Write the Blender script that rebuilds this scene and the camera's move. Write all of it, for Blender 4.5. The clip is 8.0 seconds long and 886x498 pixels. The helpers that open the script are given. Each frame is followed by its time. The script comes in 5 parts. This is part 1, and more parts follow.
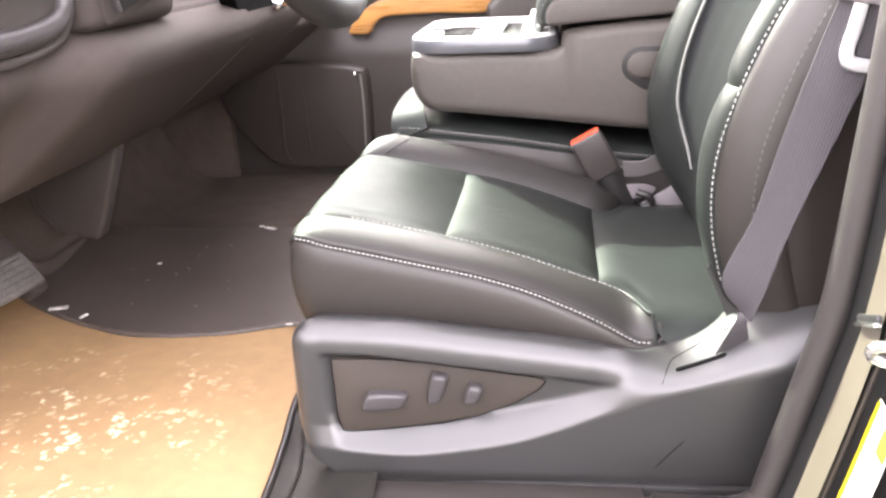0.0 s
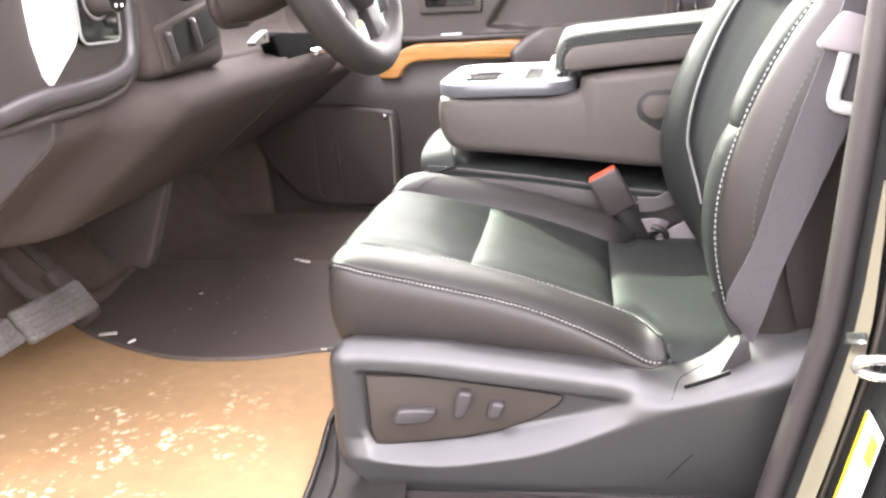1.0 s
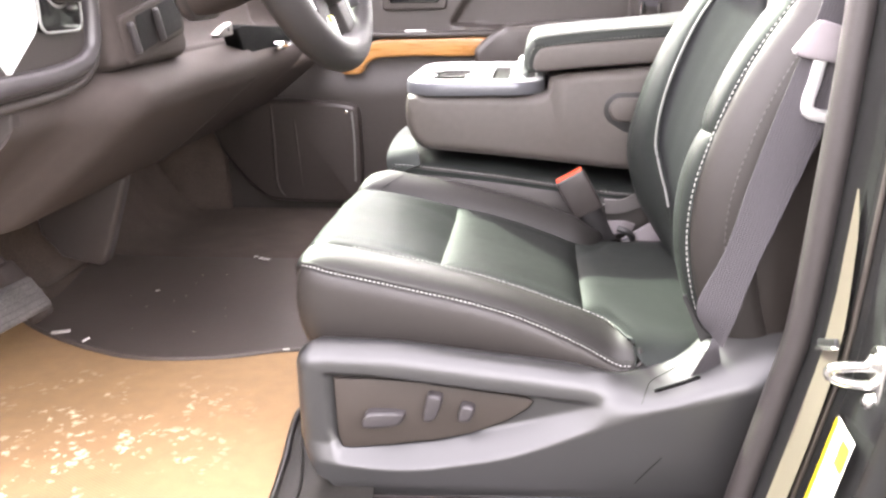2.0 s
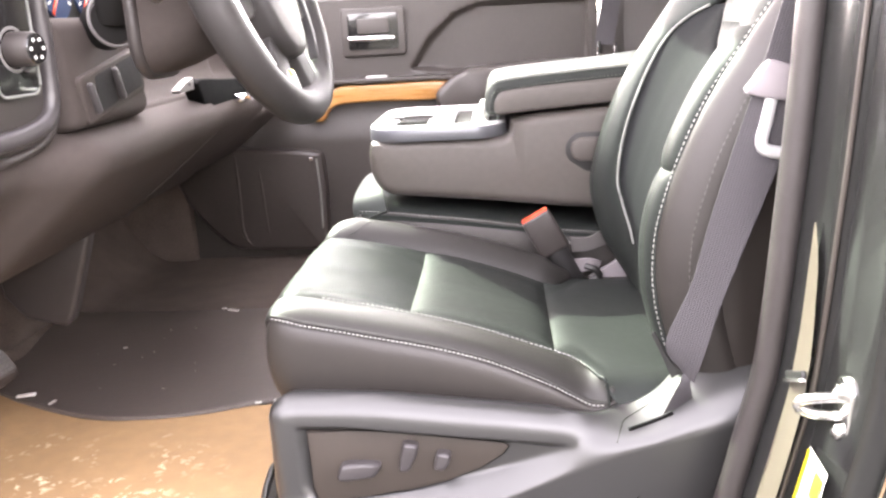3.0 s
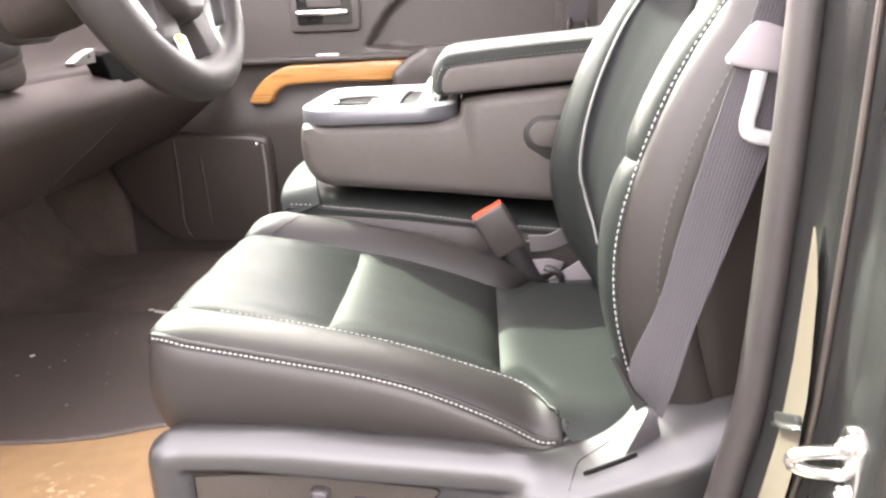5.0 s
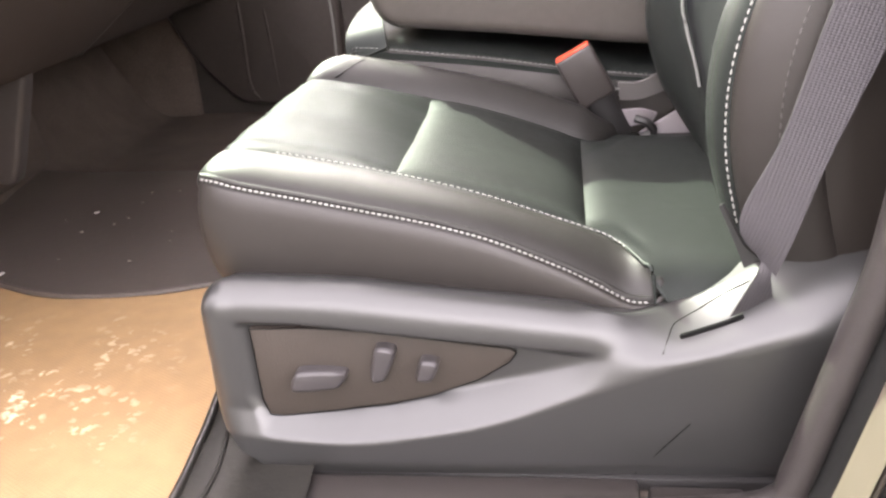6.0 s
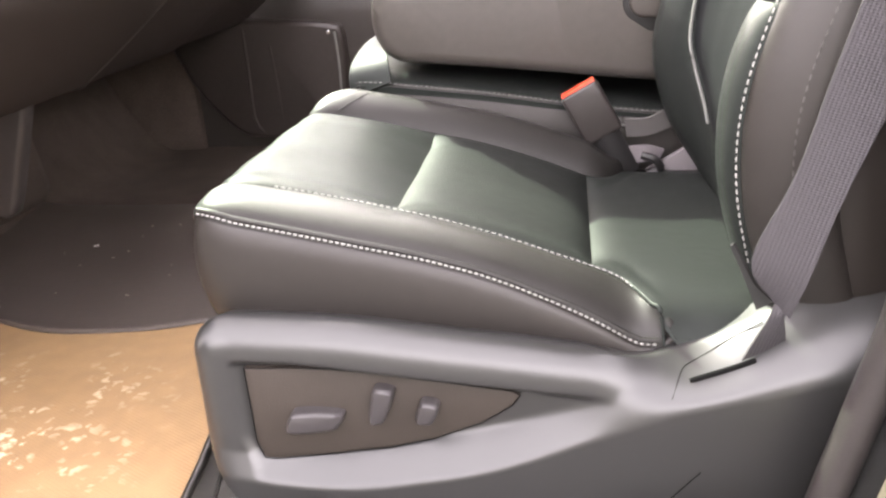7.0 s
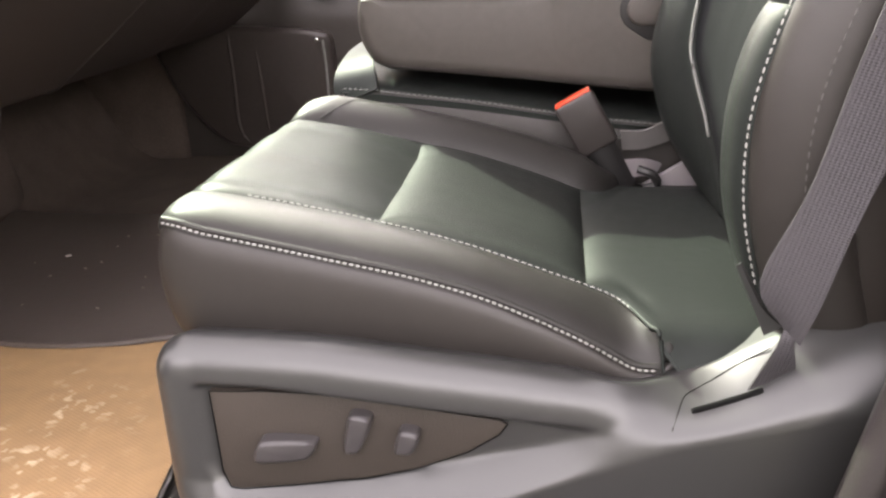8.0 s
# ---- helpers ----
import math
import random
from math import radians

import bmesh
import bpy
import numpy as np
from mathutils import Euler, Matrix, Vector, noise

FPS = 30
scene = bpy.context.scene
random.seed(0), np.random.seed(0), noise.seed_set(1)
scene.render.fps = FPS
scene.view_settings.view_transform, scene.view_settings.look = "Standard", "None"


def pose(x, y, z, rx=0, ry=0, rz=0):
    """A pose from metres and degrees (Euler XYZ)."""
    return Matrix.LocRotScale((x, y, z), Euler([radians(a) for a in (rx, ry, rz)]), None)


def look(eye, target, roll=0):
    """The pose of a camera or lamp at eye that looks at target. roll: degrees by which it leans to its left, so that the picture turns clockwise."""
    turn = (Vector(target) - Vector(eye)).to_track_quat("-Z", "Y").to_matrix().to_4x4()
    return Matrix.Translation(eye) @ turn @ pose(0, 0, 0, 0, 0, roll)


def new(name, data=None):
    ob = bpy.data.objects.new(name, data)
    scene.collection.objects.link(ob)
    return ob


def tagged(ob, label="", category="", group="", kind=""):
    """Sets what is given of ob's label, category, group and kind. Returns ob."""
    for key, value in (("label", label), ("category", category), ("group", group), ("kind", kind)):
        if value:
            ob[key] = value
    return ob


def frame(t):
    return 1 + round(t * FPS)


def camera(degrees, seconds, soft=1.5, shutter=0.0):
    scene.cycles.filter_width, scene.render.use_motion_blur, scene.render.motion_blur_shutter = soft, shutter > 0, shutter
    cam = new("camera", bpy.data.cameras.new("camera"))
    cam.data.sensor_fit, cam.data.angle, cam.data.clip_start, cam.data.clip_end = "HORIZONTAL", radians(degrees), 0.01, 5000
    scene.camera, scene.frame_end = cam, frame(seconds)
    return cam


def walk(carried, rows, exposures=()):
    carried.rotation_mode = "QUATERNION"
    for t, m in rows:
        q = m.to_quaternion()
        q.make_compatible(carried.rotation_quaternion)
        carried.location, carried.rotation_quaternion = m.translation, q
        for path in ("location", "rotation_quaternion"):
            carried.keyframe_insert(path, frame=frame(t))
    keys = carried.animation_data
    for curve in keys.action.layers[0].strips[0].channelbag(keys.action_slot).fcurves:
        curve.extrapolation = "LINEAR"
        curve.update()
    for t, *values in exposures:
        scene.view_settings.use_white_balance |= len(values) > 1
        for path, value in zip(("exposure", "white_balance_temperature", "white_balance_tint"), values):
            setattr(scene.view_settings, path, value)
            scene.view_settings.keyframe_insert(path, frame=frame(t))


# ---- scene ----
cam = camera(54.7, 8.0, soft=2.5)
PATH = [
    (0, (0.32, -0.027, 1.225), (0.056, 1.835, 0.542), -2.6),
    (0.2, (0.313, -0.067, 1.232), (0.042, 1.784, 0.524), -4.0),
    (0.5, (0.324, -0.091, 1.235), (0.032, 1.773, 0.571), -4.0),
    (1, (0.331, -0.121, 1.24), (0.01, 1.762, 0.649), -2.9),
    (1.5, (0.315, -0.131, 1.244), (0.059, 1.762, 0.653), -1.8),
    (1.7, (0.31, -0.12, 1.242), (0.077, 1.773, 0.638), -1.0),
    (2.8, (0.303, -0.1, 1.246), (0.162, 1.809, 0.666), -3.1),
    (3, (0.309, -0.107, 1.254), (0.167, 1.819, 0.733), -3.1),
    (3.5, (0.318, -0.084, 1.245), (0.119, 1.851, 0.779), -3.0),
    (4, (0.333, -0.078, 1.24), (0.156, 1.861, 0.782), -2.0),
    (4.5, (0.346, -0.047, 1.243), (0.241, 1.898, 0.793), -1.5),
    (5, (0.364, 0.086, 1.219), (0.26, 2.005, 0.667), -2.6),
    (5.2, (0.359, 0.123, 1.193), (0.175, 1.998, 0.521), -3.4),
    (6.5, (0.351, 0.181, 1.145), (0.065, 1.986, 0.331), -3.9),
    (7, (0.351, 0.197, 1.141), (0.061, 2.036, 0.411), -3.5),
    (7.5, (0.354, 0.222, 1.126), (0.114, 2.09, 0.453), -1.6),
    (8, (0.348, 0.25, 1.121), (0.081, 2.105, 0.422), -2.4),
]
EXPOSURES = [(0, 2.62, 7600, 24), (3.0, 2.66, 7600, 24), (4.5, 2.66, 7850, 24), (5.2, 2.58, 7800, 23), (6.5, 2.32, 7850, 23), (7.0, 2.28, 7850, 23), (8.0, 1.82, 8000, 22)]
walk(cam, [(t, look(eye, target, roll)) for t, eye, target, roll in PATH], EXPOSURES)

# ---- world, sun ----
world = bpy.data.worlds.new("world")
scene.world = world
world.use_nodes = True
wn, wl = world.node_tree.nodes, world.node_tree.links
sky = wn.new("ShaderNodeTexSky")
sky.sky_type, sky.sun_disc = "NISHITA", False
SUN_TO = Vector((-0.470, 0.628, 0.574)).normalized()
sky.sun_elevation = math.asin(SUN_TO.z)
sky.sun_rotation = math.atan2(SUN_TO.x, SUN_TO.y)
sky.air_density, sky.dust_density = 1.0, 0.5
haze = wn.new("ShaderNodeHueSaturation")
haze.inputs["Saturation"].default_value = 0.35
wl.new(sky.outputs["Color"], haze.inputs["Color"])
wl.new(haze.outputs["Color"], wn["Background"].inputs["Color"])
wn["Background"].inputs["Strength"].default_value = 0.75
sun = new("sun", bpy.data.lights.new("sun", "SUN"))
sun.data.energy, sun.data.angle, sun.data.color = 3.3, radians(0.8), (0.71, 1.0, 0.86)
sun.matrix_world = look(SUN_TO * 20, (0, 0, 0))


# ---- materials ----
def material(name, color, rough=0.5, metal=0.0, vary=0.15, scale=30.0, bump=0.0, bump_scale=400.0, coat=0.0, stretch=(1, 1, 1), voronoi=False, spec=0.5):
    """A principled surface with colour and roughness that vary at two scales, and a fine relief."""
    mat = bpy.data.materials.new(name)
    mat.use_nodes = True
    n, l = mat.node_tree.nodes, mat.node_tree.links
    p = n["Principled BSDF"]
    p.inputs["Metallic"].default_value = metal
    p.inputs["Coat Weight"].default_value = coat
    p.inputs["Coat Roughness"].default_value = 0.08
    p.inputs["Specular IOR Level"].default_value = spec
    co = n.new("ShaderNodeTexCoord")
    mp = n.new("ShaderNodeMapping")
    mp.inputs["Scale"].default_value = stretch
    l.new(co.outputs["Object"], mp.inputs["Vector"])
    big, small = n.new("ShaderNodeTexNoise"), n.new("ShaderNodeTexNoise")
    big.inputs["Scale"].default_value, big.inputs["Detail"].default_value = scale * 0.25, 4
    small.inputs["Scale"].default_value, small.inputs["Detail"].default_value = scale * 4, 3
    mix = n.new("ShaderNodeMath")
    mix.operation = "ADD"
    for t, k in ((big, 0), (small, 1)):
        l.new(mp.outputs["Vector"], t.inputs["Vector"])
        l.new(t.outputs["Fac"], mix.inputs[k])
    ramp = n.new("ShaderNodeMapRange")
    ramp.inputs["From Min"].default_value, ramp.inputs["From Max"].default_value = 0.6, 1.4
    ramp.inputs["To Min"].default_value, ramp.inputs["To Max"].default_value = 1 - vary, 1 + vary
    l.new(mix.outputs[0], ramp.inputs["Value"])
    tint = n.new("ShaderNodeVectorMath")
    tint.operation = "SCALE"
    tint.inputs[0].default_value = color
    l.new(ramp.outputs["Result"], tint.inputs["Scale"])
    l.new(tint.outputs["Vector"], p.inputs["Base Color"])
    rr = n.new("ShaderNodeMapRange")
    rr.inputs["From Min"].default_value, rr.inputs["From Max"].default_value = 0.6, 1.4
    rr.inputs["To Min"].default_value, rr.inputs["To Max"].default_value = rough * (1 - min(0.15, vary)), min(1.0, rough * (1 + min(0.15, vary)))
    l.new(mix.outputs[0], rr.inputs["Value"])
    l.new(rr.outputs["Result"], p.inputs["Roughness"])
    if bump:
        tex = n.new("ShaderNodeTexVoronoi" if voronoi else "ShaderNodeTexNoise")
        tex.inputs["Scale"].default_value = bump_scale
        l.new(mp.outputs["Vector"], tex.inputs["Vector"])
        b = n.new("ShaderNodeBump")
        b.inputs["Strength"].default_value, b.inputs["Distance"].default_value = bump, 0.002
        l.new(tex.outputs["Distance" if voronoi else "Fac"], b.inputs["Height"])
        l.new(b.outputs["Normal"], p.inputs["Normal"])
    return mat


def paper_material():
    """Brown kraft paper with a woven grain, rubbed patches and pale dried splashes."""
    mat = material("kraft_paper", (0.335, 0.208, 0.108), 0.66, 0, 0.16, 9.0, 0.35, 600.0, spec=0.25)
    n, l = mat.node_tree.nodes, mat.node_tree.links
    p = n["Principled BSDF"]
    base = p.inputs["Base Color"].links[0].from_socket
    co = n.new("ShaderNodeTexCoord")
    spots = n.new("ShaderNodeTexVoronoi")
    spots.inputs["Scale"].default_value, spots.inputs["Randomness"].default_value = 52.0, 1.0
    warp = n.new("ShaderNodeTexNoise")
    warp.inputs["Scale"].default_value, warp.inputs["Detail"].default_value = 60.0, 4
    add = n.new("ShaderNodeMixRGB")
    add.blend_type = "ADD"
    add.inputs["Fac"].default_value = 0.035
    l.new(co.outputs["Object"], warp.inputs["Vector"])
    l.new(co.outputs["Object"], add.inputs["Color1"])
    l.new(warp.outputs["Color"], add.inputs["Color2"])
    l.new(add.outputs["Color"], spots.inputs["Vector"])
    drop = n.new("ShaderNodeMapRange")
    drop.inputs["From Min"].default_value, drop.inputs["From Max"].default_value = 0.40, 0.22
    l.new(spots.outputs["Distance"], drop.inputs["Value"])
    place = n.new("ShaderNodeVectorMath")
    place.operation = "DISTANCE"
    place.inputs[1].default_value = (-0.38, 0.93, 0.6)
    l.new(co.outputs["Object"], place.inputs[0])
    near = n.new("ShaderNodeMapRange")
    near.inputs["From Min"].default_value, near.inputs["From Max"].default_value = 0.30, 0.12
    l.new(place.outputs["Value"], near.inputs["Value"])
    patch_noise = n.new("ShaderNodeTexNoise")
    patch_noise.inputs["Scale"].default_value = 14.0
    l.new(co.outputs["Object"], patch_noise.inputs["Vector"])
    keep = n.new("ShaderNodeMapRange")
    keep.inputs["From Min"].default_value, keep.inputs["From Max"].default_value = 0.47, 0.60
    l.new(patch_noise.outputs["Fac"], keep.inputs["Value"])
    m1, m2, m3 = (n.new("ShaderNodeMath") for _ in range(3))
    for m in (m1, m2, m3):
        m.operation = "MULTIPLY"
    l.new(drop.outputs["Result"], m1.inputs[0])
    l.new(near.outputs["Result"], m1.inputs[1])
    l.new(m1.outputs[0], m2.inputs[0])
    l.new(keep.outputs["Result"], m2.inputs[1])
    l.new(m2.outputs[0], m3.inputs[0])
    m3.inputs[1].default_value = 0.95
    grid_h = n.new("ShaderNodeMath")
    grid_h.operation = "ADD"
    turned = n.new("ShaderNodeMapping")
    turned.inputs["Rotation"].default_value = (0, 0, 0.5)
    l.new(co.outputs["Object"], turned.inputs["Vector"])
    for k, way in enumerate(("X", "Y")):
        w = n.new("ShaderNodeTexWave")
        w.bands_direction = way
        w.inputs["Scale"].default_value, w.inputs["Distortion"].default_value = 72.0, 1.2
        l.new(turned.outputs["Vector"], w.inputs["Vector"])
        l.new(w.outputs["Fac"], grid_h.inputs[k])
    relief = n.new("ShaderNodeBump")
    relief.inputs["Strength"].default_value, relief.inputs["Distance"].default_value = 0.28, 0.001
    l.new(grid_h.outputs[0], relief.inputs["Height"])
    l.new(relief.outputs["Normal"], p.inputs["Normal"])
    stain = n.new("ShaderNodeMixRGB")
    stain.inputs["Color2"].default_value = (0.74, 0.60, 0.43, 1)
    l.new(m3.outputs[0], stain.inputs["Fac"])
    l.new(base, stain.inputs["Color1"])
    l.new(stain.outputs["Color"], p.inputs["Base Color"])
    return mat


def weave_material(name, color, scale):
    """Woven belt webbing: fine crossing threads."""
    mat = material(name, color, 0.6, 0, 0.12, 40.0)
    n, l = mat.node_tree.nodes, mat.node_tree.links
    p = n["Principled BSDF"]
    co = n.new("ShaderNodeTexCoord")
    h, h2 = n.new("ShaderNodeMath"), n.new("ShaderNodeMath")
    h.operation, h2.operation = "ADD", "MULTIPLY_ADD"
    lean = n.new("ShaderNodeMapping")
    lean.inputs["Rotation"].default_value = (0, -0.264, 0)
    l.new(co.outputs["Object"], lean.inputs["Vector"])
    for k, (direction, size) in enumerate((("X", scale * 0.9), ("Z", scale * 1.4), ("DIAGONAL", scale))):
        w = n.new("ShaderNodeTexWave")
        w.bands_direction = direction
        w.inputs["Scale"].default_value, w.inputs["Distortion"].default_value = size, 0.8
        l.new(lean.outputs["Vector"], w.inputs["Vector"])
        l.new(w.outputs["Fac"], (h.inputs[0], h.inputs[1], h2.inputs[0])[k])
    h2.inputs[1].default_value = 0.25
    l.new(h.outputs[0], h2.inputs[2])
    b = n.new("ShaderNodeBump")
    b.inputs["Strength"].default_value, b.inputs["Distance"].default_value = 0.36, 0.001
    l.new(h2.outputs[0], b.inputs["Height"])
    l.new(b.outputs["Normal"], p.inputs["Normal"])
    return mat


def glass_material(name):
    mat = bpy.data.materials.new(name)
    mat.use_nodes = True
    p = mat.node_tree.nodes["Principled BSDF"]
    p.inputs["Transmission Weight"].default_value = 1.0
    p.inputs["Base Color"].default_value = (0.95, 1.0, 0.97, 1)
    p.inputs["Roughness"].default_value, p.inputs["IOR"].default_value = 0.0, 1.45
    return mat


LEATHER = material("black_leather", (0.0195, 0.0222, 0.0206), 0.46, 0, 0.12, 22.0, 0.10, 1300.0, voronoi=True, spec=0.17)
LEATHER_PERF = material("perforated_leather", (0.0155, 0.0175, 0.0163), 0.60, 0, 0.12, 22.0, 0.22, 480.0, voronoi=True, spec=0.18)
DOOR_TRIM = material("door_trim", (0.047, 0.040, 0.036), 0.42, 0, 0.1, 25.0, 0.12, 900.0, voronoi=True)
INSERT = material("perforated_insert", (0.0150, 0.0162, 0.0170), 0.80, 0, 0.05, 22.0, 0.08, 480.0, voronoi=True, spec=0.05)
WHEEL_SKIN = material("wheel_leather", (0.023, 0.0205, 0.0195), 0.52, 0, 0.12, 25.0, 0.15, 900.0, voronoi=True)
for leather in (LEATHER, LEATHER_PERF):
    leather.node_tree.nodes["Principled BSDF"].inputs["Specular Tint"].default_value = (0.90, 1.0, 0.95, 1)
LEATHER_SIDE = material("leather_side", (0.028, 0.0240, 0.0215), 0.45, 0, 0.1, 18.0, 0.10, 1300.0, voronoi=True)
LEATHER_BOLSTER = material("leather_bolster", (0.0245, 0.0228, 0.0212), 0.48, 0, 0.1, 18.0, 0.10, 1300.0, voronoi=True, spec=0.36)
# Side leather again, a little darker and browner for shade on the rear flank.
LEATHER_SHADE = material("leather_shade", (0.026, 0.021, 0.018), 0.5, 0, 0.1, 18.0, 0.12, 1300.0, voronoi=True)
PLASTIC = material("grained_plastic", (0.040, 0.034, 0.032), 0.38, 0, 0.1, 25.0, 0.10, 900.0, voronoi=True)
SHIELD_SKIN = material("shield_plastic", (0.0312, 0.0308, 0.0306), 0.33, 0, 0.03, 8.0, 0.03, 1100.0, voronoi=True, spec=0.85)
PLASTIC_BROWN = material("brown_grey_plastic", (0.043, 0.034, 0.028), 0.5, 0, 0.1, 25.0, 0.2, 700.0, voronoi=True)
PLASTIC_DARK = material("dark_plastic", (0.110, 0.092, 0.083), 0.5, 0, 0.15, 20.0, 0.2, 600.0, voronoi=True)
DASH_SKIN = material("dash_skin", (0.058, 0.048, 0.044), 0.72, 0, 0.12, 20.0, 0.2, 600.0, voronoi=True, spec=0.08)
BIN_BLACK = material("bin_plastic", (0.048, 0.039, 0.035), 0.40, 0, 0.12, 20.0, 0.08, 600.0, voronoi=True)
PEDAL_RUBBER = material("dusty_rubber", (0.085, 0.078, 0.074), 0.8, 0, 0.55, 60.0, 0.5, 160.0, spec=0.2)
SEAT_SWITCH = material("seat_switch_plastic", (0.050, 0.045, 0.046), 0.34, 0, 0.06, 20.0, 0.1, 800.0)
CONSOLE_SKIN = material("console_skin", (0.086, 0.075, 0.067), 0.5, 0, 0.1, 20.0, 0.2, 800.0, voronoi=True)
PLASTIC_SWITCH = material("switch_plastic", (0.14, 0.132, 0.127), 0.36, 0, 0.06, 20.0, 0.1, 800.0)
PLASTIC_TONGUE = material("tongue_plastic", (0.24, 0.215, 0.225), 0.45, 0, 0.06, 20.0)
GLOSS_BLACK = material("gloss_black", (0.012, 0.012, 0.012), 0.12, 0, 0.1, 8.0, coat=0.6)
SLOT_BLACK = material("slot_black", (0.006, 0.006, 0.006), 0.9, 0, 0.1, 30.0, spec=0.1)
LINER_BLACK = material("liner_black", (0.014, 0.013, 0.0115), 0.36, 0, 0.5, 30.0, 0.12, 60.0, spec=0.4)
LINER_DUSTY = material("dusty_vinyl", (0.020, 0.0185, 0.016), 0.58, 0, 0.55, 90.0, 0.2, 90.0, spec=0.3)
RUBBER_SEAL = material("rubber_seal", (0.034, 0.029, 0.028), 0.45, 0, 0.1, 14.0, 0.15, 500.0)
SILVER = material("silver_trim", (0.50, 0.50, 0.49), 0.34, 0.7, 0.06, 12.0)
BAND_GREY = material("satin_grey_band", (0.135, 0.14, 0.15), 0.32, 0.35, 0.06, 12.0)
SILVER_PAINT = material("silver_paint", (0.85, 0.85, 0.84), 0.26, 0.1, 0.06, 12.0)
TONGUE_STEEL = material("tongue_steel", (0.80, 0.80, 0.79), 0.38, 0.6, 0.05, 20.0)
BUCKLE = material("buckle_black", (0.022, 0.021, 0.021), 0.45, 0, 0.1, 40.0, 0.1, 600.0)
CHROME = material("chrome", (0.85, 0.85, 0.85), 0.10, 1.0, 0.05, 12.0)
STEEL = material("zinc_steel", (0.78, 0.77, 0.75), 0.24, 1.0, 0.12, 30.0, 0.1, 200.0)
WOOD = material("wood_trim", (0.42, 0.20, 0.065), 0.28, 0, 0.3, 14.0, coat=0.5, stretch=(0.25, 3, 4))
CARPET = material("carpet", (0.105, 0.080, 0.066), 0.95, 0, 0.35, 60.0, 0.8, 900.0)
VINYL_MAT = material("black_vinyl", (0.085, 0.068, 0.059), 0.5, 0, 0.25, 12.0, 0.15, 60.0)
PAINT = material("black_paint", (0.0175, 0.0178, 0.0172), 0.26, 0, 0.03, 6.0, coat=0.2, spec=0.35)
# The tan is a reflection on the pillar's flange, put into its base colour.
FLANGE_SHEEN = material("tan_flange_sheen", (0.115, 0.096, 0.074), 0.4, 0, 0.12, 9.0)
WEBBING = weave_material("belt_webbing", (0.052, 0.0475, 0.0525), 110.0)
THREAD = material("thread", (0.35, 0.35, 0.325), 0.7, 0, 0.12, 300.0)
THREAD_DARK = material("dark_thread", (0.09, 0.085, 0.08), 0.7, 0, 0.12, 300.0)
PIPING = material("grey_piping", (0.20, 0.205, 0.19), 0.5, 0, 0.1, 80.0)
RED = material("red_button", (0.75, 0.075, 0.03), 0.4, 0, 0.06, 60.0)
WHITE = material("white_plastic", (0.75, 0.74, 0.70), 0.45, 0, 0.06, 20.0)
YELLOW = material("yellow_print", (0.85, 0.68, 0.03), 0.45, 0, 0.06, 40.0)
INK = material("print_ink", (0.05, 0.05, 0.05), 0.5, 0, 0.06, 40.0)
HEADLINER = material("headliner_cloth", (0.42, 0.39, 0.36), 0.95, 0, 0.1, 60.0, 0.3, 700.0)
ASPHALT = material("asphalt", (0.080, 0.077, 0.073), 0.9, 0, 0.2, 3.0, 0.4, 60.0)
DIRT = material("dust_flake", (0.34, 0.31, 0.27), 0.9, 0, 0.2, 200.0)
SCRAP_GLINT_PALE = material("pale_scrap_glint", (0.62, 0.60, 0.57), 0.5, 0, 0.1, 60.0)
GAUGE_BLUE = material("gauge_print", (0.035, 0.055, 0.105), 0.75, 0, 0.1, 60.0, spec=0.08)
LID_SKIN = material("lid_leather", (0.031, 0.0350, 0.0320), 0.60, 0, 0.12, 22.0, 0.10, 1300.0, voronoi=True, spec=0.15)
TRAY_BLACK = material("tray_rubber", (0.016, 0.015, 0.0145), 0.75, 0, 0.15, 40.0, 0.1, 300.0, spec=0.15)
GOLD = material("gold_emblem", (0.75, 0.58, 0.22), 0.3, 0.6, 0.06, 40.0)
PAPER = paper_material()
GLASS = glass_material("window_glass")


# ---- builders ----
def link_mesh(name, bm, mat, parent=None, label="", sharp=40):
    bmesh.ops.recalc_face_normals(bm, faces=bm.faces)
    me = bpy.data.meshes.new(name)
    bm.to_mesh(me)
    bm.free()
    for f in me.polygons:
        f.use_smooth = len(f.vertices) < 7
    me.set_sharp_from_angle(angle=radians(sharp))
    me.materials.append(mat)
    ob = new(name, me)
    if parent is not None:
        ob.parent = parent
        ob.matrix_parent_inverse = parent.matrix_world.inverted()
    if label:
        tagged(ob, label)
    return ob


def part(name, bm, mat, parent, label="", sharp=40):
    return link_mesh(name, bm, mat, parent, label, sharp)


def thing(name, at, label, category, group="", kind=""):
    ob = new(name)
    ob.empty_display_size = 0.05
    ob.matrix_world = Matrix.Translation(at)
    return tagged(ob, label, category, group, kind)


def solid(name, bm, mat, label, category, kind="", group="", sharp=40):
    return tagged(link_mesh(name, bm, mat, None, "", sharp), label, category, group, kind)


def rbox(center, size, bevel=0.004, turn=(0, 0, 0), seg=2, bm=None):
    """A box with rounded edges, turned by Euler degrees; added to bm where one is given."""
    b = bmesh.new()
    bmesh.ops.create_cube(b, size=1.0)
    bmesh.ops.scale(b, vec=size, verts=b.verts)
    if bevel > 0:
        bmesh.ops.bevel(b, geom=list(b.edges), offset=min(bevel, 0.49 * min(size)), segments=seg, profile=0.5, affect="EDGES")
    b.transform(pose(*center, *turn))
    return join(bm, b)


def join(bm, b):
    if bm is None:
        return b
    me = bpy.data.meshes.new("tmp")
    b.to_mesh(me)
    b.free()
    bm.from_mesh(me)
    bpy.data.meshes.remove(me)
    return bm


